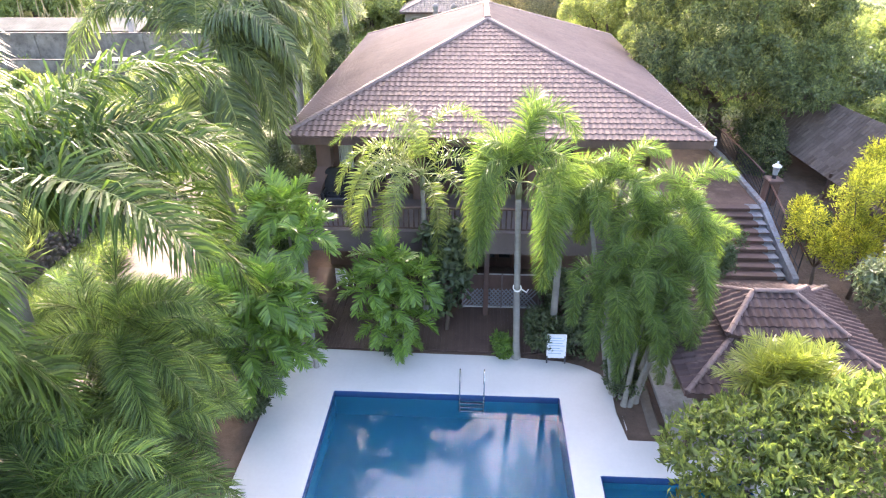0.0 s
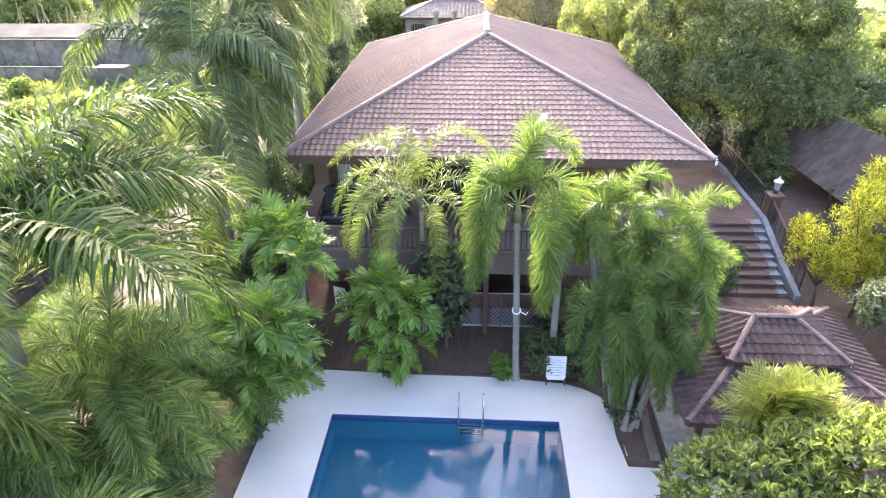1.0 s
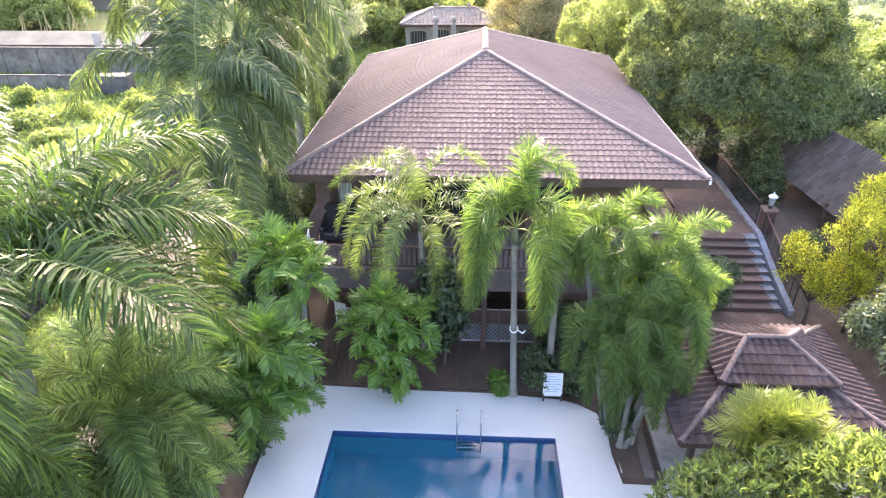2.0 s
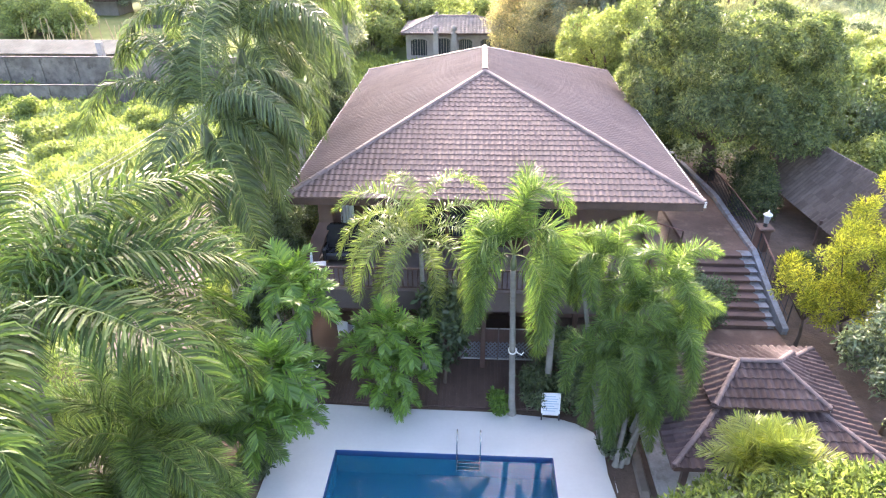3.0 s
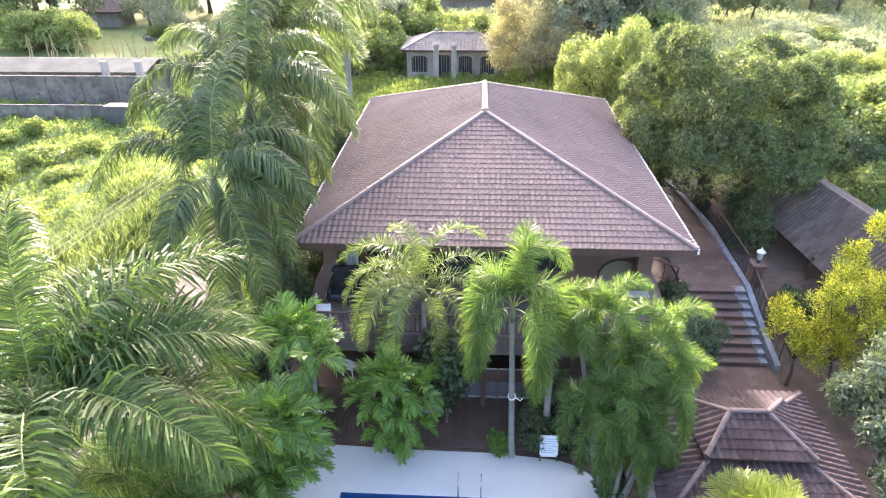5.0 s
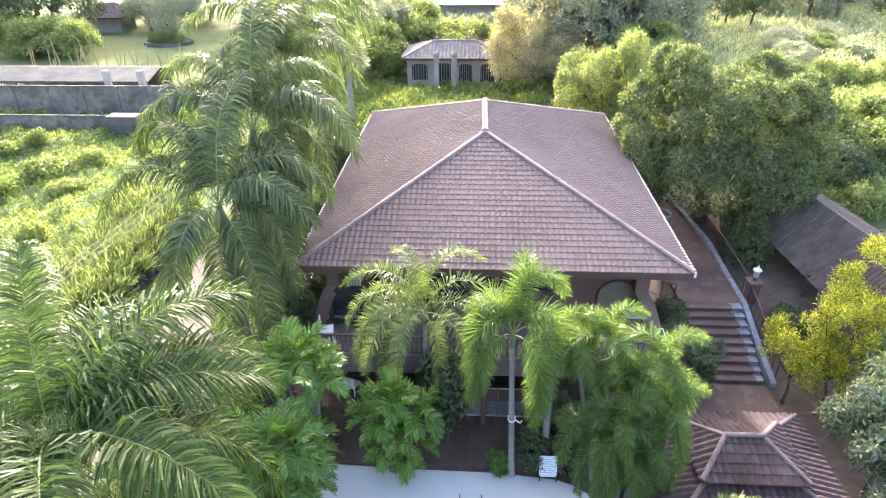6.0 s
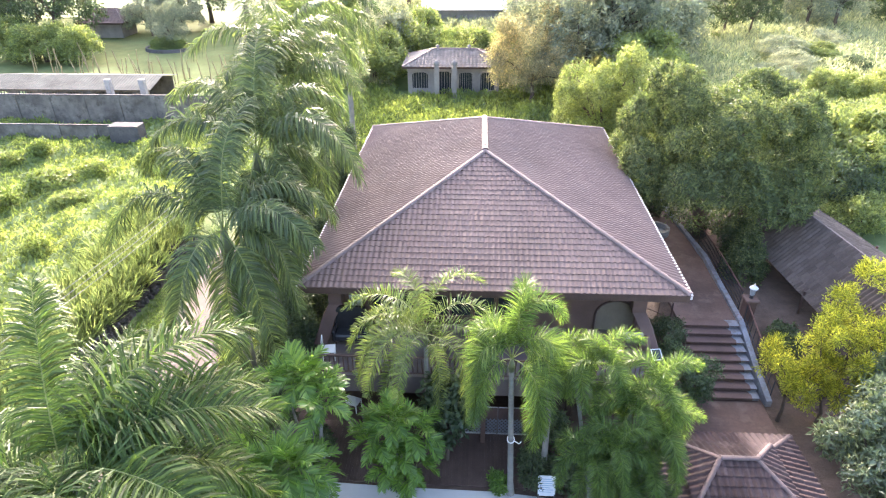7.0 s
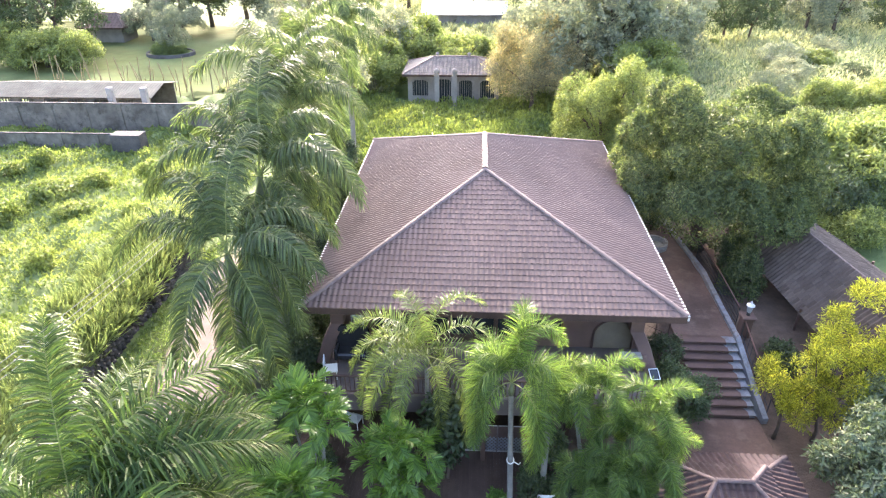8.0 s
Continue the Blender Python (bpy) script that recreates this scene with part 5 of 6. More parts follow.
palm("royal_palm", (-10.0, 46.0, 0.2), (-9.8, 45.8, 11.5), ROYAL, 13, 12, 0.24, 0.17, "far royal palm behind the villa", 1.0, 1.2)
palm("royal_palm", (-12.4, 52.0, 0.2), (-12.0, 52.0, 10.0), ROYAL, 12, 13, 0.24, 0.17, "far royal palm behind the villa", 1.0, 1.2)

# big palms close by the drone's start
palm("coconut_palm", (-8.9, 6.9, -0.1), (-8.3, 7.2, 8.5), NEAR, 17, 14, 0.2, 0.15, "large palm with long arching feather fronds", 0.95, 0.3,
     spin=[120, 42, 16, -22, 85, 200, 160, -62, -100, 240, 62, 140, 30, 100, 38, 54, 24], kinds=[0, 1, 2, 2, 1, 2, 3, 2, 3, 3, 3, 4, 2, 2, 4, 4, 4])
palm("coconut_palm", (-10.6, 3.0, -0.1), (-9.9, 3.6, 8.4), NEAR, 12, 17, 0.2, 0.15, "large palm with long arching feather fronds", 0.95, 0.3,
     spin=[40, 160, -40, 10, 130, -90, 62, -15, 210, 25, 48, -5], kinds=[0, 1, 1, 2, 2, 2, 3, 3, 3, 4, 2, 1])
for i, (x, y, z, sc) in enumerate([(-6.6, 6.3, 3.6, 1.0), (-6.7, 7.2, 5.6, 0.9), (-8.4, 5.2, 4.4, 1.05), (-8.6, 9.2, 3.9, 0.95), (-7.3, 9.7, 2.6, 0.9), (-8.0, 7.4, 4.2, 1.0), (-6.8, 4.4, 4.2, 1.0), (-8.9, 3.4, 4.6, 1.0), (-9.9, 6.6, 3.8, 1.0), (-9.8, 10.6, 3.2, 0.9)]):
    palm("garden_palm", (x - 0.2, y + 0.1, -0.1), (x, y, z), LOWP, 11, 90 + i, 0.09, 0.07, "low bushy garden palm with fine drooping leaflets", sc, 0.4, group="low palms by the pool",
         spin=[-10, 120, 230, 20, -60, 160, 300, 50, -30, 200, 5, 90] if i < 3 else None)

yp = thing("yellow_palm", 7.15, 9.15, -0.05, "young palm with spiky golden-green fronds", "palm tree")
for i, (dx, dy, h, n) in enumerate([(0, 0, 3.4, 12), (-0.5, -0.1, 3.1, 9), (0.55, 0.05, 3.2, 10), (0.2, -0.4, 2.9, 8)]):
    ringed_trunk(yp, (dx * 0.2, dy * 0.2, 0), (dx, dy, h), 0.06, 0.045, rings=8, name="stem")
    palm_crown(yp, (dx, dy, h), YELLOW, n + 3, 111 + i, 0.86)

# ---- broad-leaved shrubs and trees ----
leafy_tree("shrub", 6.75, 6.7, -0.1, lobes(0, 0, 2.7, 2.45, 2.0, 1.8, 11, 3) + lobes(1.25, 0.7, 3.7, 1.7, 1.4, 1.5, 8, 4), 1.6, 0.12, 3800, 11, 0.21, 0.075, L_HEDGE, 5, "large rounded shrub with glossy yellow-green leaves", "shrub", 0.13, 0.8, wild=0.5, radial=0.45)
leafy_tree("shrub", 13.5, 13.7, -0.1, lobes(0, 0, 3.3, 1.7, 1.6, 1.9, 14, 8, 0.85, (0.25, 0.42), 0.6), 1.8, 0.1, 560, 20, 0.22, 0.075, L_SILVER, 9, "tall shrub with pale silvery leaves", "shrub", 0.3, 0.75, wild=0.45)
leafy_tree("shrub", 13.6, 11.3, -0.1, lobes(0, 0, 2.6, 1.5, 1.5, 1.7, 12, 18, 0.85, (0.25, 0.42), 0.6), 1.5, 0.1, 480, 20, 0.22, 0.075, L_SILVER, 19, "tall shrub with pale silvery leaves", "shrub", 0.3, 0.75, wild=0.45)
leafy_tree("shrub", 15.4, 16.4, -0.1, lobes(0, 0, 3.0, 1.2, 1.2, 1.4, 10, 28, 0.85, (0.25, 0.42), 0.6), 1.5, 0.1, 360, 20, 0.22, 0.075, L_SILVER, 29, "tall shrub with pale silvery leaves", "shrub", 0.3, 0.75, wild=0.45)
leafy_tree("golden_tree", 12.6, 18.1, 0.0, lobes(0, 0, 2.3, 1.0, 0.95, 1.9, 20, 61, 1.1, (0.22, 0.36), 0.3), 1.3, 0.07, 380, 22, 0.15, 0.045, L_GOLD, 12, "feathery golden-yellow shrub beside the stairs", "tree", 0.22, 0.5, wild=0.5, radial=1.0)
leafy_tree("golden_tree", 14.1, 18.0, 0.0, lobes(0, 0, 2.7, 1.2, 1.0, 2.2, 20, 63, 1.1, (0.22, 0.36), 0.3), 1.3, 0.07, 420, 22, 0.15, 0.045, L_GOLD, 14, "feathery yellow-green shrub with dense branches", "tree", 0.22, 0.5, wild=0.5, radial=1.0)
leafy_tree("golden_tree", 15.8, 18.8, 0.0, lobes(0.3, 0, 4.0, 2.0, 1.6, 2.4, 36, 62, 1.1, (0.18, 0.3), 0.3), 2.6, 0.11, 900, 22, 0.15, 0.045, L_GOLD, 15, "golden-yellow leafed tree by the shed", "tree", 0.25, 0.5, wild=0.5, radial=1.0)
leafy_tree("bush", 8.75, 18.9, 0.0, lobes(0, 0, 1.4, 1.2, 1.2, 1.7, 9, 21, 0.8, (0.3, 0.45)), 0.8, 0.06, 380, 22, 0.13, 0.055, L_BUSH, 22, "round grey-green bush beside the stairs", "bush", 0.22)
leafy_tree("bush", 8.5, 21.0, 0.6, lobes(0, 0, 1.2, 0.8, 1.0, 0.9, 4, 23), 0.6, 0.05, 200, 22, 0.13, 0.055, L_DARK, 24, "dark green bush beside the stairs", "bush", 0.22)
leafy_tree("vine_shrub", -0.85, 15.4, 0.0, lobes(0, 0, 2.3, 0.8, 0.6, 2.0, 8, 25), 1.4, 0.06, 300, 14, 0.26, 0.15, L_DARK, 26, "climbing shrub with broad dark leaves", "shrub", 0.25)
for i, (x, y, rx, rz, m, lb) in enumerate([(2.3, 14.5, 0.7, 0.75, L_DARK, "dark low shrub behind the notice board"), (3.5, 14.35, 0.8, 0.7, L_DARK, "dark low shrub behind the deck"), (1.05, 14.1, 0.3, 0.4, L_CLUMP, "small light green plant at a palm foot"),
                                          (-6.35, 11.0, 0.5, 0.5, L_DARK, "dark low shrub beside the deck"), (-7.0, 13.4, 0.9, 0.8, L_DARK, "dark low shrub beside the deck"), (-5.9, 15.2, 0.9, 0.9, L_DARK, "dark low shrub by the terrace"),
                                          # Shrub at (-7.1, 18.8) is added to keep sun streaks off the deck.
                                          (-7.5, 17.4, 1.3, 2.7, L_DARK, "tall dark shrub under the royal palms"), (-7.5, 20.2, 1.2, 2.8, L_DARK, "tall dark shrub under the royal palms"), (-7.1, 18.8, 1.2, 3.1, L_DARK, "tall dark shrub under the royal palms"), (-7.5, 15.6, 1.2, 2.2, L_DARK, "tall dark shrub under the royal palms"), (-7.7, 8.0, 1.4, 1.4, L_DARK, "dark undergrowth below the palms"), (-7.9, 4.5, 1.4, 1.4, L_DARK, "dark undergrowth below the palms"),
                                          (-8.6, 11.5, 1.4, 1.5, L_DARK, "dark undergrowth below the palms"), (4.1, 14.9, 0.8, 1.0, L_DARK, "dark low shrub under the foxtail clump"), (4.6, 12.5, 0.7, 0.6, L_DARK, "dark low plants at the foot of the palm clump"), (3.0, 15.6, 0.8, 1.3, L_DARK, "dark shrub beside the terrace"), (14.9, 15.5, 1.2, 0.8, L_DARK, "low shrub on the red earth"), (13.9, 21.6, 1.0, 1.2, L_DARK, "dark shrub beyond the handrail"), (13.9, 26.8, 1.3, 2.4, L_MANGO, "dark shrub below the mango tree"), (14.0, 28.3, 1.2, 2.2, L_DARK, "dark shrub below the mango tree"), (10.6, 34.0, 1.4, 2.2, L_DARK, "dark shrub behind the villa"),
                                          # Shrub at (-7.0, 22.6) is added to block sun from the villa corner.
                                          (-2.5, 14.2, 0.55, 0.35, L_DARK, "low dark plants at the palm foot"), (-8.5, 23.0, 1.2, 2.0, L_DARK, "dark shrub beside the villa"), (-8.4, 27.5, 1.2, 2.2, L_DARK, "dark shrub beside the villa"), (-7.0, 22.6, 0.8, 2.6, L_DARK, "added tall dark shrub keeping sun off the villa corner"), (-12.6, 34.6, 1.4, 1.8, L_DARK, "dark shrub at the end of the drive"), (-13.4, 37.5, 1.6, 2.0, L_DARK, "dark shrub at the end of the drive"), (-8.2, 31.0, 1.5, 3.4, L_DARK, "dark shrub beside the villa"), (-8.4, 34.2, 1.8, 3.6, L_DARK, "dark shrub beside the villa"), (-9.6, 24.8, 1.2, 2.0, L_DARK, "dark shrub beside the villa")]):
    leafy_tree("bush", x, y, -0.08, lobes(0, 0, rz, rx * 0.8, rx * 0.8, rz, 4, 40 + i), rz * 0.6, 0.04, int((90 + 150 * rx) * max(1.0, rz / 1.5)), 18, 0.16, 0.07, m, 50 + i, lb, "bush", 0.2)

leafy_tree("mango_tree", 13.0, 31.4, 1.5, lobes(0, -0.4, 4.7, 4.8, 4.6, 5.2, 75, 31, 0.96, (0.13, 0.22), 0.76), 2.2, 0.42, 6500, 15, 0.24, 0.075, L_MANGO, 32, "large spreading mango tree with dense dull green leaves", "tree", 0.22, 0.86, wild=0.4)
leafy_tree("tree", 21.5, 36.0, 0.3, lobes(0, 0, 2.6, 4.0, 3.2, 2.6, 10, 34), 2.0, 0.25, 1000, 22, 0.26, 0.09, L_DARK, 35, "broad dark green tree behind the shed", "tree", 0.5, 0.75)
leafy_tree("tree", 9.4, 44.5, 0.0, lobes(0, 0, 5.2, 2.9, 2.8, 3.6, 30, 36, 0.95, (0.2, 0.36), 0.6), 3.0, 0.25, 1500, 16, 0.22, 0.085, L_BRIGHT, 37, "bright green tree behind the villa", "tree", 0.45, 0.72)
leafy_tree("tree", 12.4, 43.5, 0.3, lobes(0, 0, 5.8, 2.8, 2.8, 3.6, 30, 38, 0.95, (0.2, 0.36), 0.6), 3.0, 0.25, 1400, 16, 0.22, 0.085, L_BRIGHT, 39, "bright green tree behind the villa", "tree", 0.45, 0.72)
leafy_tree("dry_tree", 5.6, 62.0, 0.3, lobes(0, 0, 4.6, 3.8, 3.2, 4.3, 34, 44, 1.0, (0.16, 0.3), 0.6), 2.5, 0.2, 1500, 14, 0.34, 0.07, L_DRY, 45, "dense olive tree with dry rust-coloured tips", "tree", 0.7, 0.55)
for i, (x, y, r, h) in enumerate([(23.0, 42.5, 2.8, 3.2), (27.5, 44.0, 3.0, 3.4), (32.0, 45.0, 3.0, 3.0), (24.5, 36.5, 2.6, 2.6), (29, 38.5, 2.6, 2.4), (22.0, 32.5, 1.8, 2.0)]):
    leafy_tree("tree", x, y, 0.2, lobes(0, 0, h, r, r, h * 0.75, 18, 60 + i, 0.9, (0.25, 0.42), 0.6), h * 0.6, 0.15, 620, 18, 0.22, 0.085, L_BRIGHT, 70 + i, "low bright yellow-green tree at the field's edge", "tree", 0.45, 0.7)

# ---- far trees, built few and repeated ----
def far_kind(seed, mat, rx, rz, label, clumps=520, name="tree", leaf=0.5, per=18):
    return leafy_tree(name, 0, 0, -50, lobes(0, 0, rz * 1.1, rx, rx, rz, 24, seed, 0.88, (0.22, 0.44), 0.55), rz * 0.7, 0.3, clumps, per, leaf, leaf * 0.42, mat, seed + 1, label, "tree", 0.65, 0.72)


KINDS = [far_kind(201, L_FAR_HAZE, 5.5, 5.5, "broad leafy distant tree with haze in its leaf colour"), far_kind(211, L_FAR_HAZE, 4.2, 6.5, "tall leafy distant tree with haze in its leaf colour"), far_kind(221, L_BRIGHT, 4.0, 3.2, "low light green tree in the distance"), far_kind(231, L_DARK, 6.0, 6.2, "dense dark tree in the distance")]
FARTHEST = [far_kind(241, L_FAR_HAZE, 5.5, 5.5, "broad tree on the far horizon, leaf colour paled for haze", 260, leaf=1.2, per=9), far_kind(251, L_DARK, 6.0, 6.2, "dark tree on the far horizon", 260, leaf=1.2, per=9)]
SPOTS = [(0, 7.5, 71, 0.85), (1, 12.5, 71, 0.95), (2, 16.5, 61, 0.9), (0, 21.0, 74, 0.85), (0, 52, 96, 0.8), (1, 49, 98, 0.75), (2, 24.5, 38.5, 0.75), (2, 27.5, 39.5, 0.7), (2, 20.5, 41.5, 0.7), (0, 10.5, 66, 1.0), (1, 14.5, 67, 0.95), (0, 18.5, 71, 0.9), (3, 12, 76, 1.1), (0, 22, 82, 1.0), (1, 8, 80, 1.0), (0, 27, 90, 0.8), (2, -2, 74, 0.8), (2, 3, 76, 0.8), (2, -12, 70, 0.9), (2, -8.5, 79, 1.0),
         (3, 34.5, 91, 0.6), (3, 38.5, 92, 0.55), (1, 45, 112, 0.9), (3, 50, 113, 0.9), (3, 55, 111, 0.7), (3, 61, 99, 0.42), (3, 64, 100, 0.36), (2, 33, 58, 0.5), (2, 37, 57.5, 0.45), (2, 40, 59, 0.45), (2, 60, 112, 0.5), (2, 70, 116, 0.55),
         (3, -62, 90, 1.05), (3, -70, 92, 1.2), (3, -78, 96, 1.2), (2, -58, 80, 0.9), (2, -62.5, 81, 0.95), (2, -53.5, 79.5, 0.7), (2, -45.6, 87.6, 0.34), (2, -43.4, 88.0, 0.3), (1, -44.4, 88.6, 0.5), (3, -47, 110, 1.2), (3, -41, 111, 1.3), (3, -53, 112, 1.1), (0, -52, 98, 0.6), (0, -48, 100, 0.6), (0, -34, 108, 1.1), (0, -26, 98, 1.0),
         (1, -25, 86, 0.8), (0, -19, 92, 1.0), (2, -22, 72, 0.8), (1, -15, 62, 0.75), (0, -13, 78, 0.8), (0, 4, 118, 1.2), (1, 16, 122, 1.2), (0, 30, 130, 1.2), (3, -62, 118, 1.3), (3, -80, 112, 1.3), (3, -14, 128, 1.2), (0, -30, 124, 1.3), (3, 66, 136, 0.9), (0, 38, 136, 1.1)]
rs = random.Random(77)
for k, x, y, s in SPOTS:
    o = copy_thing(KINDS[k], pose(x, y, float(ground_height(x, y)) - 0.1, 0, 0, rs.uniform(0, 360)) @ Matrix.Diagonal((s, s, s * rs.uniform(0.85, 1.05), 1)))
for i in range(34):
    y = rs.uniform(62, 160)
    x = rs.uniform(0.28, 0.72) * y + 4
    s = rs.uniform(0.16, 0.42)
    copy_thing(KINDS[rs.choice((2, 2, 3, 0))], pose(x, y, float(ground_height(x, y)) - 0.3, 0, 0, rs.uniform(0, 360)) @ Matrix.Diagonal((s * 1.3, s * 1.3, s * 0.8, 1)))
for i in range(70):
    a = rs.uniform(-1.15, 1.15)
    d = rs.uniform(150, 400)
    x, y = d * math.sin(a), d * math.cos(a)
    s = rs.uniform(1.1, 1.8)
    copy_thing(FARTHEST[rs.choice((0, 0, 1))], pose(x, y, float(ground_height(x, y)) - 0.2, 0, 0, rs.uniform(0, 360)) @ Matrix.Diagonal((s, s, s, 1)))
for kind_ in KINDS + FARTHEST:
    for o in (*kind_.children_recursive, kind_):
        bpy.data.objects.remove(o)


# ---- field growth ----
def growth(name, n, area, length, width, mat, seed, label, keep=None, tall=0.0, wild=0.6):
    rng = np.random.default_rng(seed)
    x0, x1, y0, y1 = area
    x, y = rng.uniform(x0, x1, n), y0 + (y1 - y0) * rng.uniform(0, 1, n) ** 1.35
    if keep is not None:
        ok = keep(x, y)
        x, y = x[ok], y[ok]
    z = ground_height(x, y) + rng.uniform(-0.05, 0.12 + tall, len(x))
    out = rng.normal(0, 0.5, (len(x), 3)) + np.array((0, 0, 1.0 + tall))
    k = 1 + 0.012 * np.maximum(y - 30, 0)
    me = leaf_mesh(name, np.stack([x, y, z], 1), out, length * k, width * k, rng, wild=wild)
    ob = link_mesh(name, me, mat)
    return tagged(ob, label, "grass", kind="stuff")


def not_drive(x, y):
    return (x < -17.7) & ~((np.abs(x + 40) < 14) & (y > 54.3))


growth("field_growth", 110000, (-75, -14.5, 14, 62), 0.3, 0.12, L_FIELD, 301, "sunlit weeds and creepers over a rough field", not_drive, 0.1)
growth("verge_grass", 42000, (-17.2, -8.7, 8, 34), 0.22, 0.05, L_VERGE, 302, "green grass on the verge of the drive", lambda x, y: (np.abs(x - drive_x(y)) > drive_w(y) * 0.46) & (x > -17.3) & ~(x > -8.7), 0.05)
growth("side_growth", 16000, (-11.5, -7.4, 20, 38), 0.3, 0.1, L_FIELD, 309, "weeds and creepers along the side of the villa", lambda x, y: np.abs(x - drive_x(y)) > drive_w(y) * 0.5, 0.4)
growth("creeper_growth", 45000, (-13, 18, 37.6, 68), 0.34, 0.12, L_FIELD, 303, "tangled bright creepers behind the villa", lambda x, y: ~((np.abs(x + 3) < 6.0) & (y > 64.5)), 0.5)
growth("tall_grass", 160000, (14, 120, 34, 160), 0.4, 0.1, L_FIELD_HAZE, 304, "tall pale grass over the hillside field, haze in its colour", lambda x, y: (x > 14 + 0.0 * y) & ((y > 44) | (x > 22)), 0.6)
growth("far_grass", 50000, (-30, 26, 68, 160), 0.6, 0.2, L_FIELD_HAZE, 305, "rough grass in the distance, haze in its colour", lambda x, y: ~((np.abs(x + 3) < 7.0) & (y < 73)), 0.4)
rng = np.random.default_rng(306)
tuft = np.stack([-18.0 - 3.6 * rng.uniform(0, 1, 420) ** 1.6 + 0.35, rng.uniform(13.5, 33.5, 420)], 1)
bx = np.repeat(tuft, 36, 0) + rng.normal(0, 0.16, (15120, 2))
bk = np.stack([bx[:, 0], bx[:, 1], np.maximum(ground_height(bx[:, 0], bx[:, 1]), 0.9) + rng.uniform(-0.1, 0.25, 15120)], 1)
ob = link_mesh("reeds", leaf_mesh("reeds", bk, np.concatenate([(bx - np.repeat(tuft, 36, 0)) * 2.2, np.ones((15120, 1))], 1), 0.95, 0.05, rng, wild=0.3), L_REED)
tagged(ob, "long arching grass along the stone bank", "grass", kind="stuff")


weed = leafy_tree("weed_bush", 0, 0, -50, lobes(0, 0, 0.45, 1.3, 1.2, 0.75, 5, 400), 0.3, 0.03, 160, 16, 0.26, 0.12, L_FIELD, 401, "low tangled bush in the rough field", "bush", 0.3, 0.65, group="field bushes")
rs = random.Random(31)
for x, y, s in [(-31, 39, 1.5), (-29, 40.5, 1.1), (-28, 36, 1.0), (-33, 35, 1.2), (-26, 44, 1.0), (-38, 43, 1.0), (-24, 42, 0.9), (-36, 45, 0.8), (-24, 50, 0.8), (-22, 34, 0.9), (-40, 36, 1.1), (-25, 28, 0.8), (-30, 30, 0.9), (-43, 43, 0.8), (-21, 47, 1.0), (-31, 52.5, 0.5), (-27, 53.2, 0.6), (-37, 47.5, 0.6)]:
    copy_thing(weed, pose(x, y, float(ground_height(x, y)) - 0.05, 0, 0, rs.uniform(0, 360)) @ Matrix.Diagonal((s, s, s * rs.uniform(0.7, 1.2), 1)))
for o in (*weed.children_recursive, weed):
    bpy.data.objects.remove(o)

# ---- far buildings ----
old = thing("old_house", -2.6, 68.5, 0.2, "grey single-storey house with a hipped tile roof and arched openings", "house")
hx0, hx1, hy0, hy1, hz = -8.1, 2.85, 65.0, 71.6, 3.3
oroof = hip_roof(old, hx0, hx1, hy0, hy1, hz, [(-4.9, 68.3, 4.5), (-0.2, 68.3, 4.5), (-0.2, 68.3, 4.5), (-4.9, 68.3, 4.5)], FAR_TILE, 0.2, 1.2, 50, 0.45, 0.4)
cap_line((-4.9, 68.3, 4.5), (-0.2, 68.3, 4.5), oroof, size=1.2)
gaps = [(-7.1, -5.4, 0.9, 2.6), (-4.6, -2.9, 0.2, 2.7), (-2.0, -0.6, 0.4, 2.6), (0.3, 1.8, 0.7, 2.6)]
wall_with_gaps("wall", hx0 + 0.5, hx1 - 0.5, hy0 + 0.5, 0.0, hz - 0.1, gaps, FAR_WALL, old)
for x in (hx0 + 0.5, hx1 - 0.72):
    boxed("wall", (x, hy0 + 0.72, 0, x + 0.22, hy1 - 0.4, hz - 0.1), FAR_WALL, old)
boxed("wall", (hx0 + 0.5, hy1 - 0.6, 0, hx1 - 0.5, hy1 - 0.4, hz - 0.1), FAR_WALL, old)
for a, b, z0, z1 in gaps:
    wdw = boxed("window", (a, hy0 + 0.62, z0, b, hy0 + 0.66, z1), GLASS_DARK, old)
    for i in range(6):
        x = a + (b - a) * (i + 0.5) / 6
        boxed("bar", (x - 0.02, hy0 + 0.56, z0, x + 0.02, hy0 + 0.6, z1), FAR_WALL, wdw, bevel=0)
    bm = bmesh.new()
    c, r = (a + b) / 2, (b - a) / 2 + 0.12
    tube(bm, [(c + r * math.cos(t * math.pi / 8), hy0 + 0.46, z1 - 0.3 + 0.45 * math.sin(t * math.pi / 8)) for t in range(9)], 0.09, 6)
    part("arch", bm, FAR_WALL, old)
for x in (-4.5, -1.0):
    bm = bmesh.new()
    tube(bm, [(x, 68.3, 4.45), (x, 68.3, 4.7), (x, 68.3, 4.8), (x, 68.3, 5.0)], [0.16, 0.14, 0.24, 0.05], 8)
    part("finial", bm, FAR_WALL, old)
world_parts(old)
for x in (-4.3, -2.45):
    g = thing("gate_pillar", x, 63.4, 0.1, "grey gate pillar with a round lantern cap", "pillar", "gate pillars")
    boxed("shaft", (-0.25, -0.25, 0, 0.25, 0.25, 3.5), FAR_WALL, g)
    bm = bmesh.new()
    tube(bm, [(0, 0, 3.5), (0, 0, 3.6), (0, 0, 3.85), (0, 0, 4.1), (0, 0, 4.3)], [0.3, 0.16, 0.34, 0.3, 0.06], 8)
    part("cap", bm, FAR_WALL, g, smooth=True)

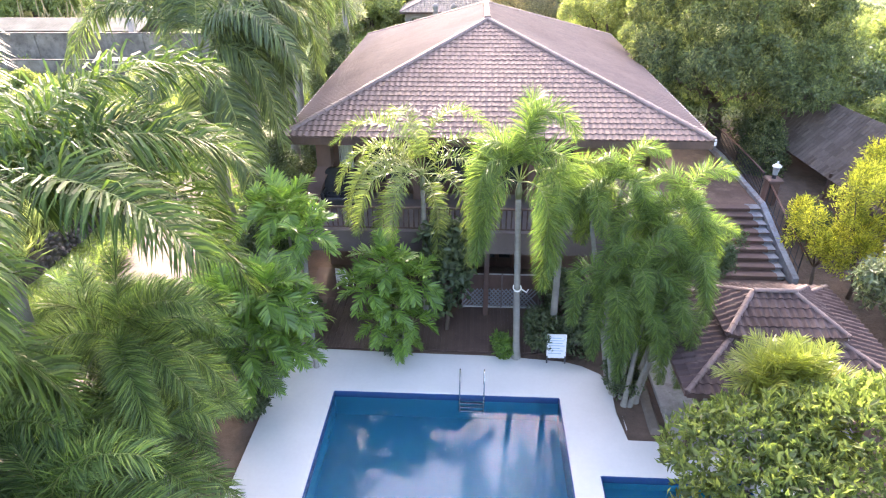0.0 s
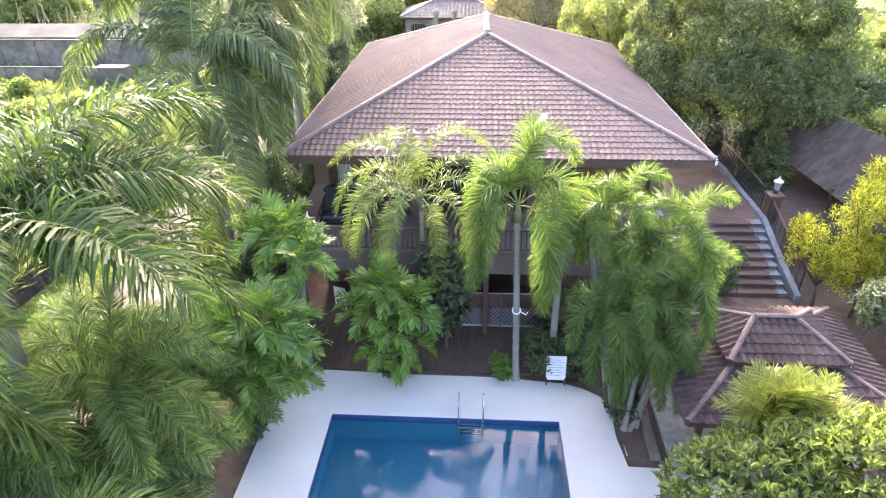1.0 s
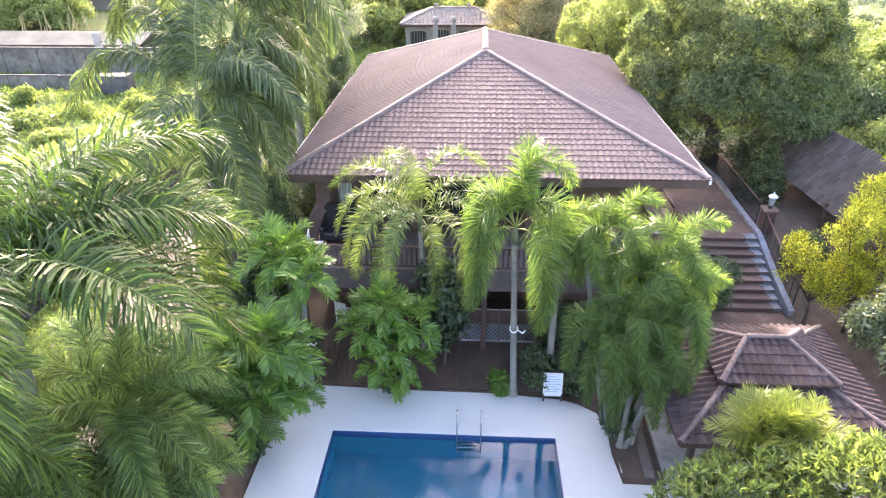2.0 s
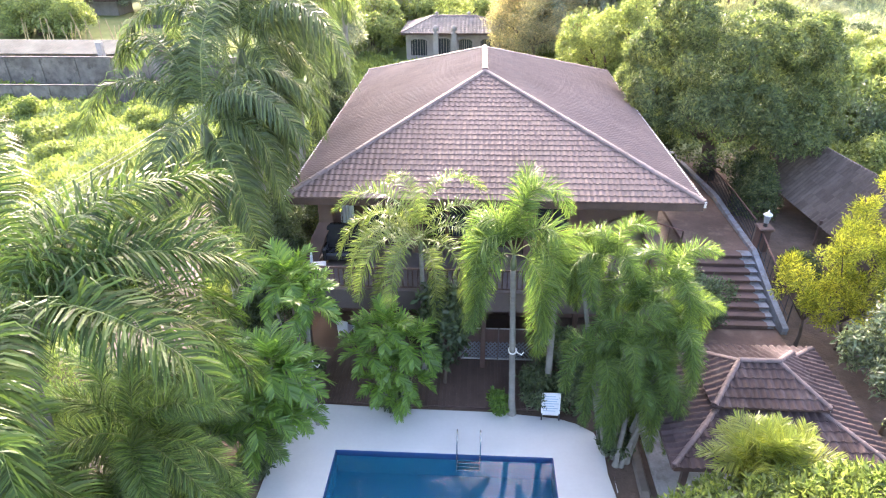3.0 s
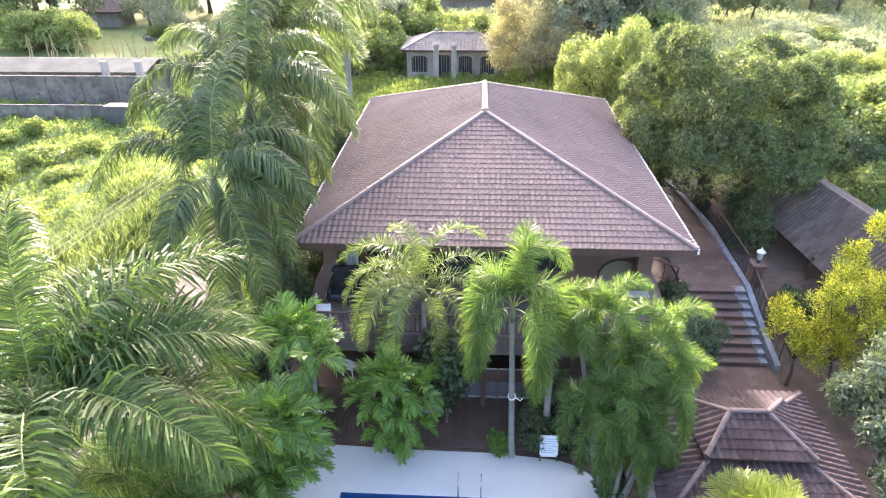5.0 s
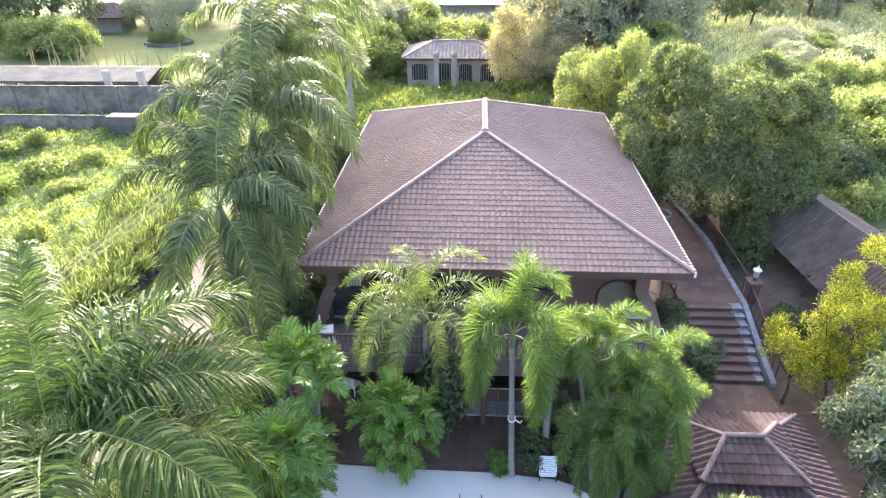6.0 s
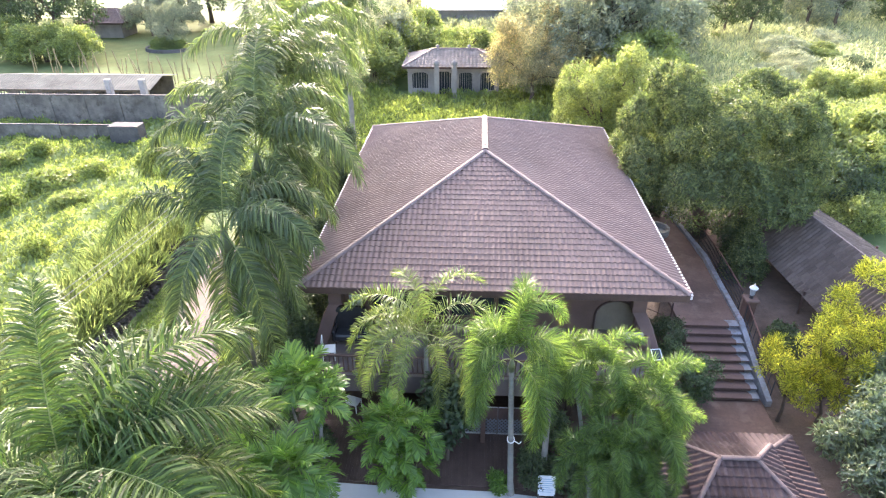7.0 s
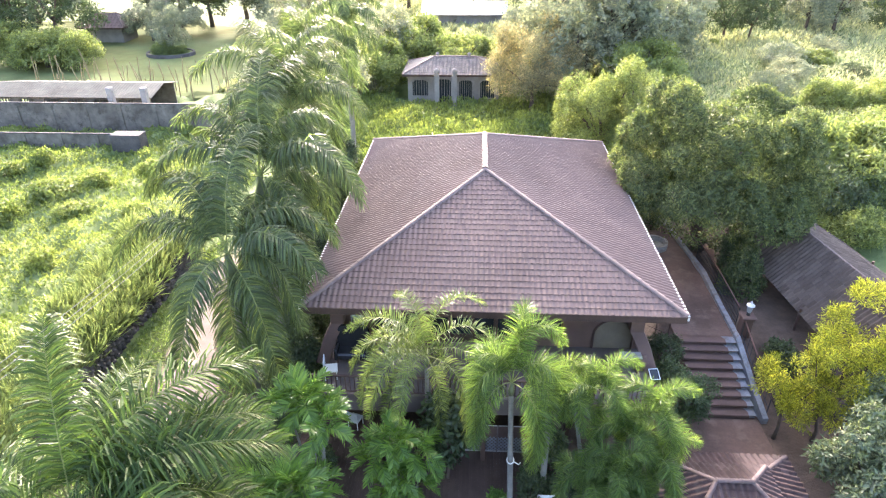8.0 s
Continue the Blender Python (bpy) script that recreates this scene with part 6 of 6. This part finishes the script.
# long farm shed behind its block wall
farm = thing("farm_shed", -41, 60.5, 0.5, "long low farm shed with a grey corrugated roof", "shed")
fx0, fx1 = -50.0, -32.4
for (ya, za), (yb, zb) in (((57.6, 2.6), (60.8, 3.3)), ((64.0, 2.6), (60.8, 3.3))):
    bm = bmesh.new()
    n = 114
    up, dn = [], []
    for i in range(n + 1):
        x = fx0 + (fx1 - fx0) * i / n
        o = 0.05 * (i % 2)
        up.append((bm.verts.new((x, ya, za + o)), bm.verts.new((x, yb, zb + o))))
        dn.append((bm.verts.new((x, ya, za + o - 0.04)), bm.verts.new((x, yb, zb + o - 0.04))))
    for a, b, c, d in zip(up, up[1:], dn, dn[1:]):
        bm.faces.new((a[0], b[0], b[1], a[1]))
        bm.faces.new((c[1], d[1], d[0], c[0]))
        bm.faces.new((a[0], c[0], d[0], b[0]))
    bmesh.ops.recalc_face_normals(bm, faces=bm.faces[:])
    part("roof", bm, SHEET, farm)
farm_gaps = [(-49 + 2.6 * i, -47.4 + 2.6 * i, 1.3, 2.3) for i in range(6)]
wall_with_gaps("wall", fx0 + 0.4, fx1 - 0.4, 58.0, 0.2, 2.58, farm_gaps, BLOCK, farm)
boxed("wall", (fx0 + 0.4, 63.4, 0.2, fx1 - 0.4, 63.6, 2.58), BLOCK, farm)
for a, b, z0, z1 in farm_gaps:
    for i in range(5):
        x = a + (b - a) * (i + 0.5) / 5
        boxed("bar", (x - 0.04, 58.03, z0, x + 0.04, 58.11, z1), SHEET, farm, bevel=0)
world_parts(farm)
for x in (-35.8, -32.4):
    o = boxed("concrete_post", (x - 0.28, 56.3, 0.3, x + 0.28, 56.8, 3.95), CONCRETE, bevel=0.03)
    tagged(o, "bare square concrete post before the shed", "post", "concrete posts")

def block_wall(name, x0, x1, y, z0, z1, label):
    w_ = boxed(name, (x0, y, z0, x1, y + 0.2, z1), BLOCK, bevel=0.02)
    tagged(w_, label, "wall", kind="structure")
    boxed("coping", (x0, y - 0.02, z1, x1, y + 0.2, z1 + 0.1), STONE, w_)
    x = x0
    while x < x1:
        boxed("pier", (x, y - 0.1, z0, x + 0.35, y - 0.002, z1 - 0.01), BLOCK, w_)
        x += 3.4
    return w_

block_wall("wall_field", -58.0, -22.0, 54.5, 0.0, 2.9, "weathered grey block wall across the field")
block_wall("wall_low", -58.0, -32.4, 49.9, 0.2, 1.5, "low grey block wall with a pier")
o = boxed("concrete_tank", (-32.3, 49.0, 0.2, -29.6, 50.3, 1.75), STONE, bevel=0.04)
tagged(o, "weathered concrete tank by the low wall", "tank")

rs = random.Random(9)
for i in range(46):
    x, y = -52 + 24 * rs.random(), 65 + 8 * rs.random()
    st = thing("bamboo_stake", x, y, float(ground_height(x, y)) - 0.1, "thin upright bamboo stake in the garden plot", "stake", "bamboo stakes")
    bm = bmesh.new()
    h = rs.uniform(2.4, 4.4)
    tube(bm, [(0, 0, 0), (rs.uniform(-0.15, 0.15), 0, h * 0.5), (rs.uniform(-0.4, 0.4), 0, h)], [0.07, 0.06, 0.045], 5)
    part("pole", bm, BAMBOO, st)

bed = thing("planting_bed", -44.6, 88.0, float(ground_height(-44.6, 88.0)) + 0.25, "round raised planting bed with a dark edge on the lawn", "planting bed")
bm = bmesh.new()
rings = []
for r, z in ((3.5, 0.0), (3.45, 0.5), (3.15, 0.5), (3.1, 0.3)):
    rings.append([bm.verts.new((r * math.cos(i * math.pi / 16), r * 0.8 * math.sin(i * math.pi / 16), z)) for i in range(32)])
for a, b in zip(rings, rings[1:]):
    for i in range(32):
        bm.faces.new((a[i], a[(i + 1) % 32], b[(i + 1) % 32], b[i]))
part("edging", bm, STONE, bed)
bm = bmesh.new()
bm.faces.new([bm.verts.new((3.12 * math.cos(i * math.pi / 16), 2.5 * math.sin(i * math.pi / 16), 0.34)) for i in range(32)])
part("soil", bm, GROUND, bed)
cot = thing("cottage", -59, 98, 0.2, "small far cottage with a red-brown roof", "house")
boxed("wall", (-62, 96.5, 0, -56, 101, 2.6), FAR_WALL, cot)
hip_roof(cot, -62.8, -55.2, 95.7, 101.8, 2.6, [(-60.5, 98.7, 4.4), (-57.5, 98.7, 4.4), (-57.5, 98.7, 4.4), (-60.5, 98.7, 4.4)], TILE, 0.2, 1.2, 60, 0.6, 0.6)
world_parts(cot)
hall = thing("white_hall", -3, 113, 0.2, "far low building with a bright white sheet roof", "building")
boxed("wall", (-9, 110, 0, 4, 118, 2.6), FAR_WALL, hall)
bm = bmesh.new()
v = [bm.verts.new(p) for p in ((-10, 109, 2.6), (5, 109, 2.6), (5, 119, 2.6), (-10, 119, 2.6), (-10, 114, 4.2), (5, 114, 4.2))]
for f in ((v[0], v[1], v[5], v[4]), (v[2], v[3], v[4], v[5]), (v[1], v[2], v[5]), (v[3], v[0], v[4]), (v[3], v[2], v[1], v[0])):
    bm.faces.new(f)
part("roof", bm, SHEET_PALE, hall)
world_parts(hall)

# ---- overhead cables over the field ----
pole = thing("utility_pole", -12.3, 35.0, 0.0, "tall concrete utility pole carrying three cables", "pole")
bm = bmesh.new()
tube(bm, [(0, 0, -0.2), (0, 0, 7.6)], [0.16, 0.11], 10)
part("shaft", bm, CONCRETE, pole, smooth=True)
boxed("crossarm", (-0.7, -0.06, 7.0, 0.7, 0.06, 7.12), WOOD_DARK, pole)
pole2 = copy_thing(pole, pose(-17.6, 0.5, 0.0, 0, 0, 10))
for i, dx in enumerate((-0.6, 0.0, 0.6)):
    cb = thing("cable", -12.3 + dx, 35.0, 7.12, "thin pale overhead cable", "cable", "overhead cables")
    bm = bmesh.new()
    a, b = Vector((-12.3 + dx * 0.6, 35.0, 7.12)), Vector((-17.6 + dx * 0.6, 0.5, 7.12))
    tube(bm, [a.lerp(b, t / 20) - Vector((0, 0, 1.1 * math.sin(math.pi * t / 20))) for t in range(21)], 0.011, 5)
    part("wire", bm, WIRE, cb)
    world_parts(cb)
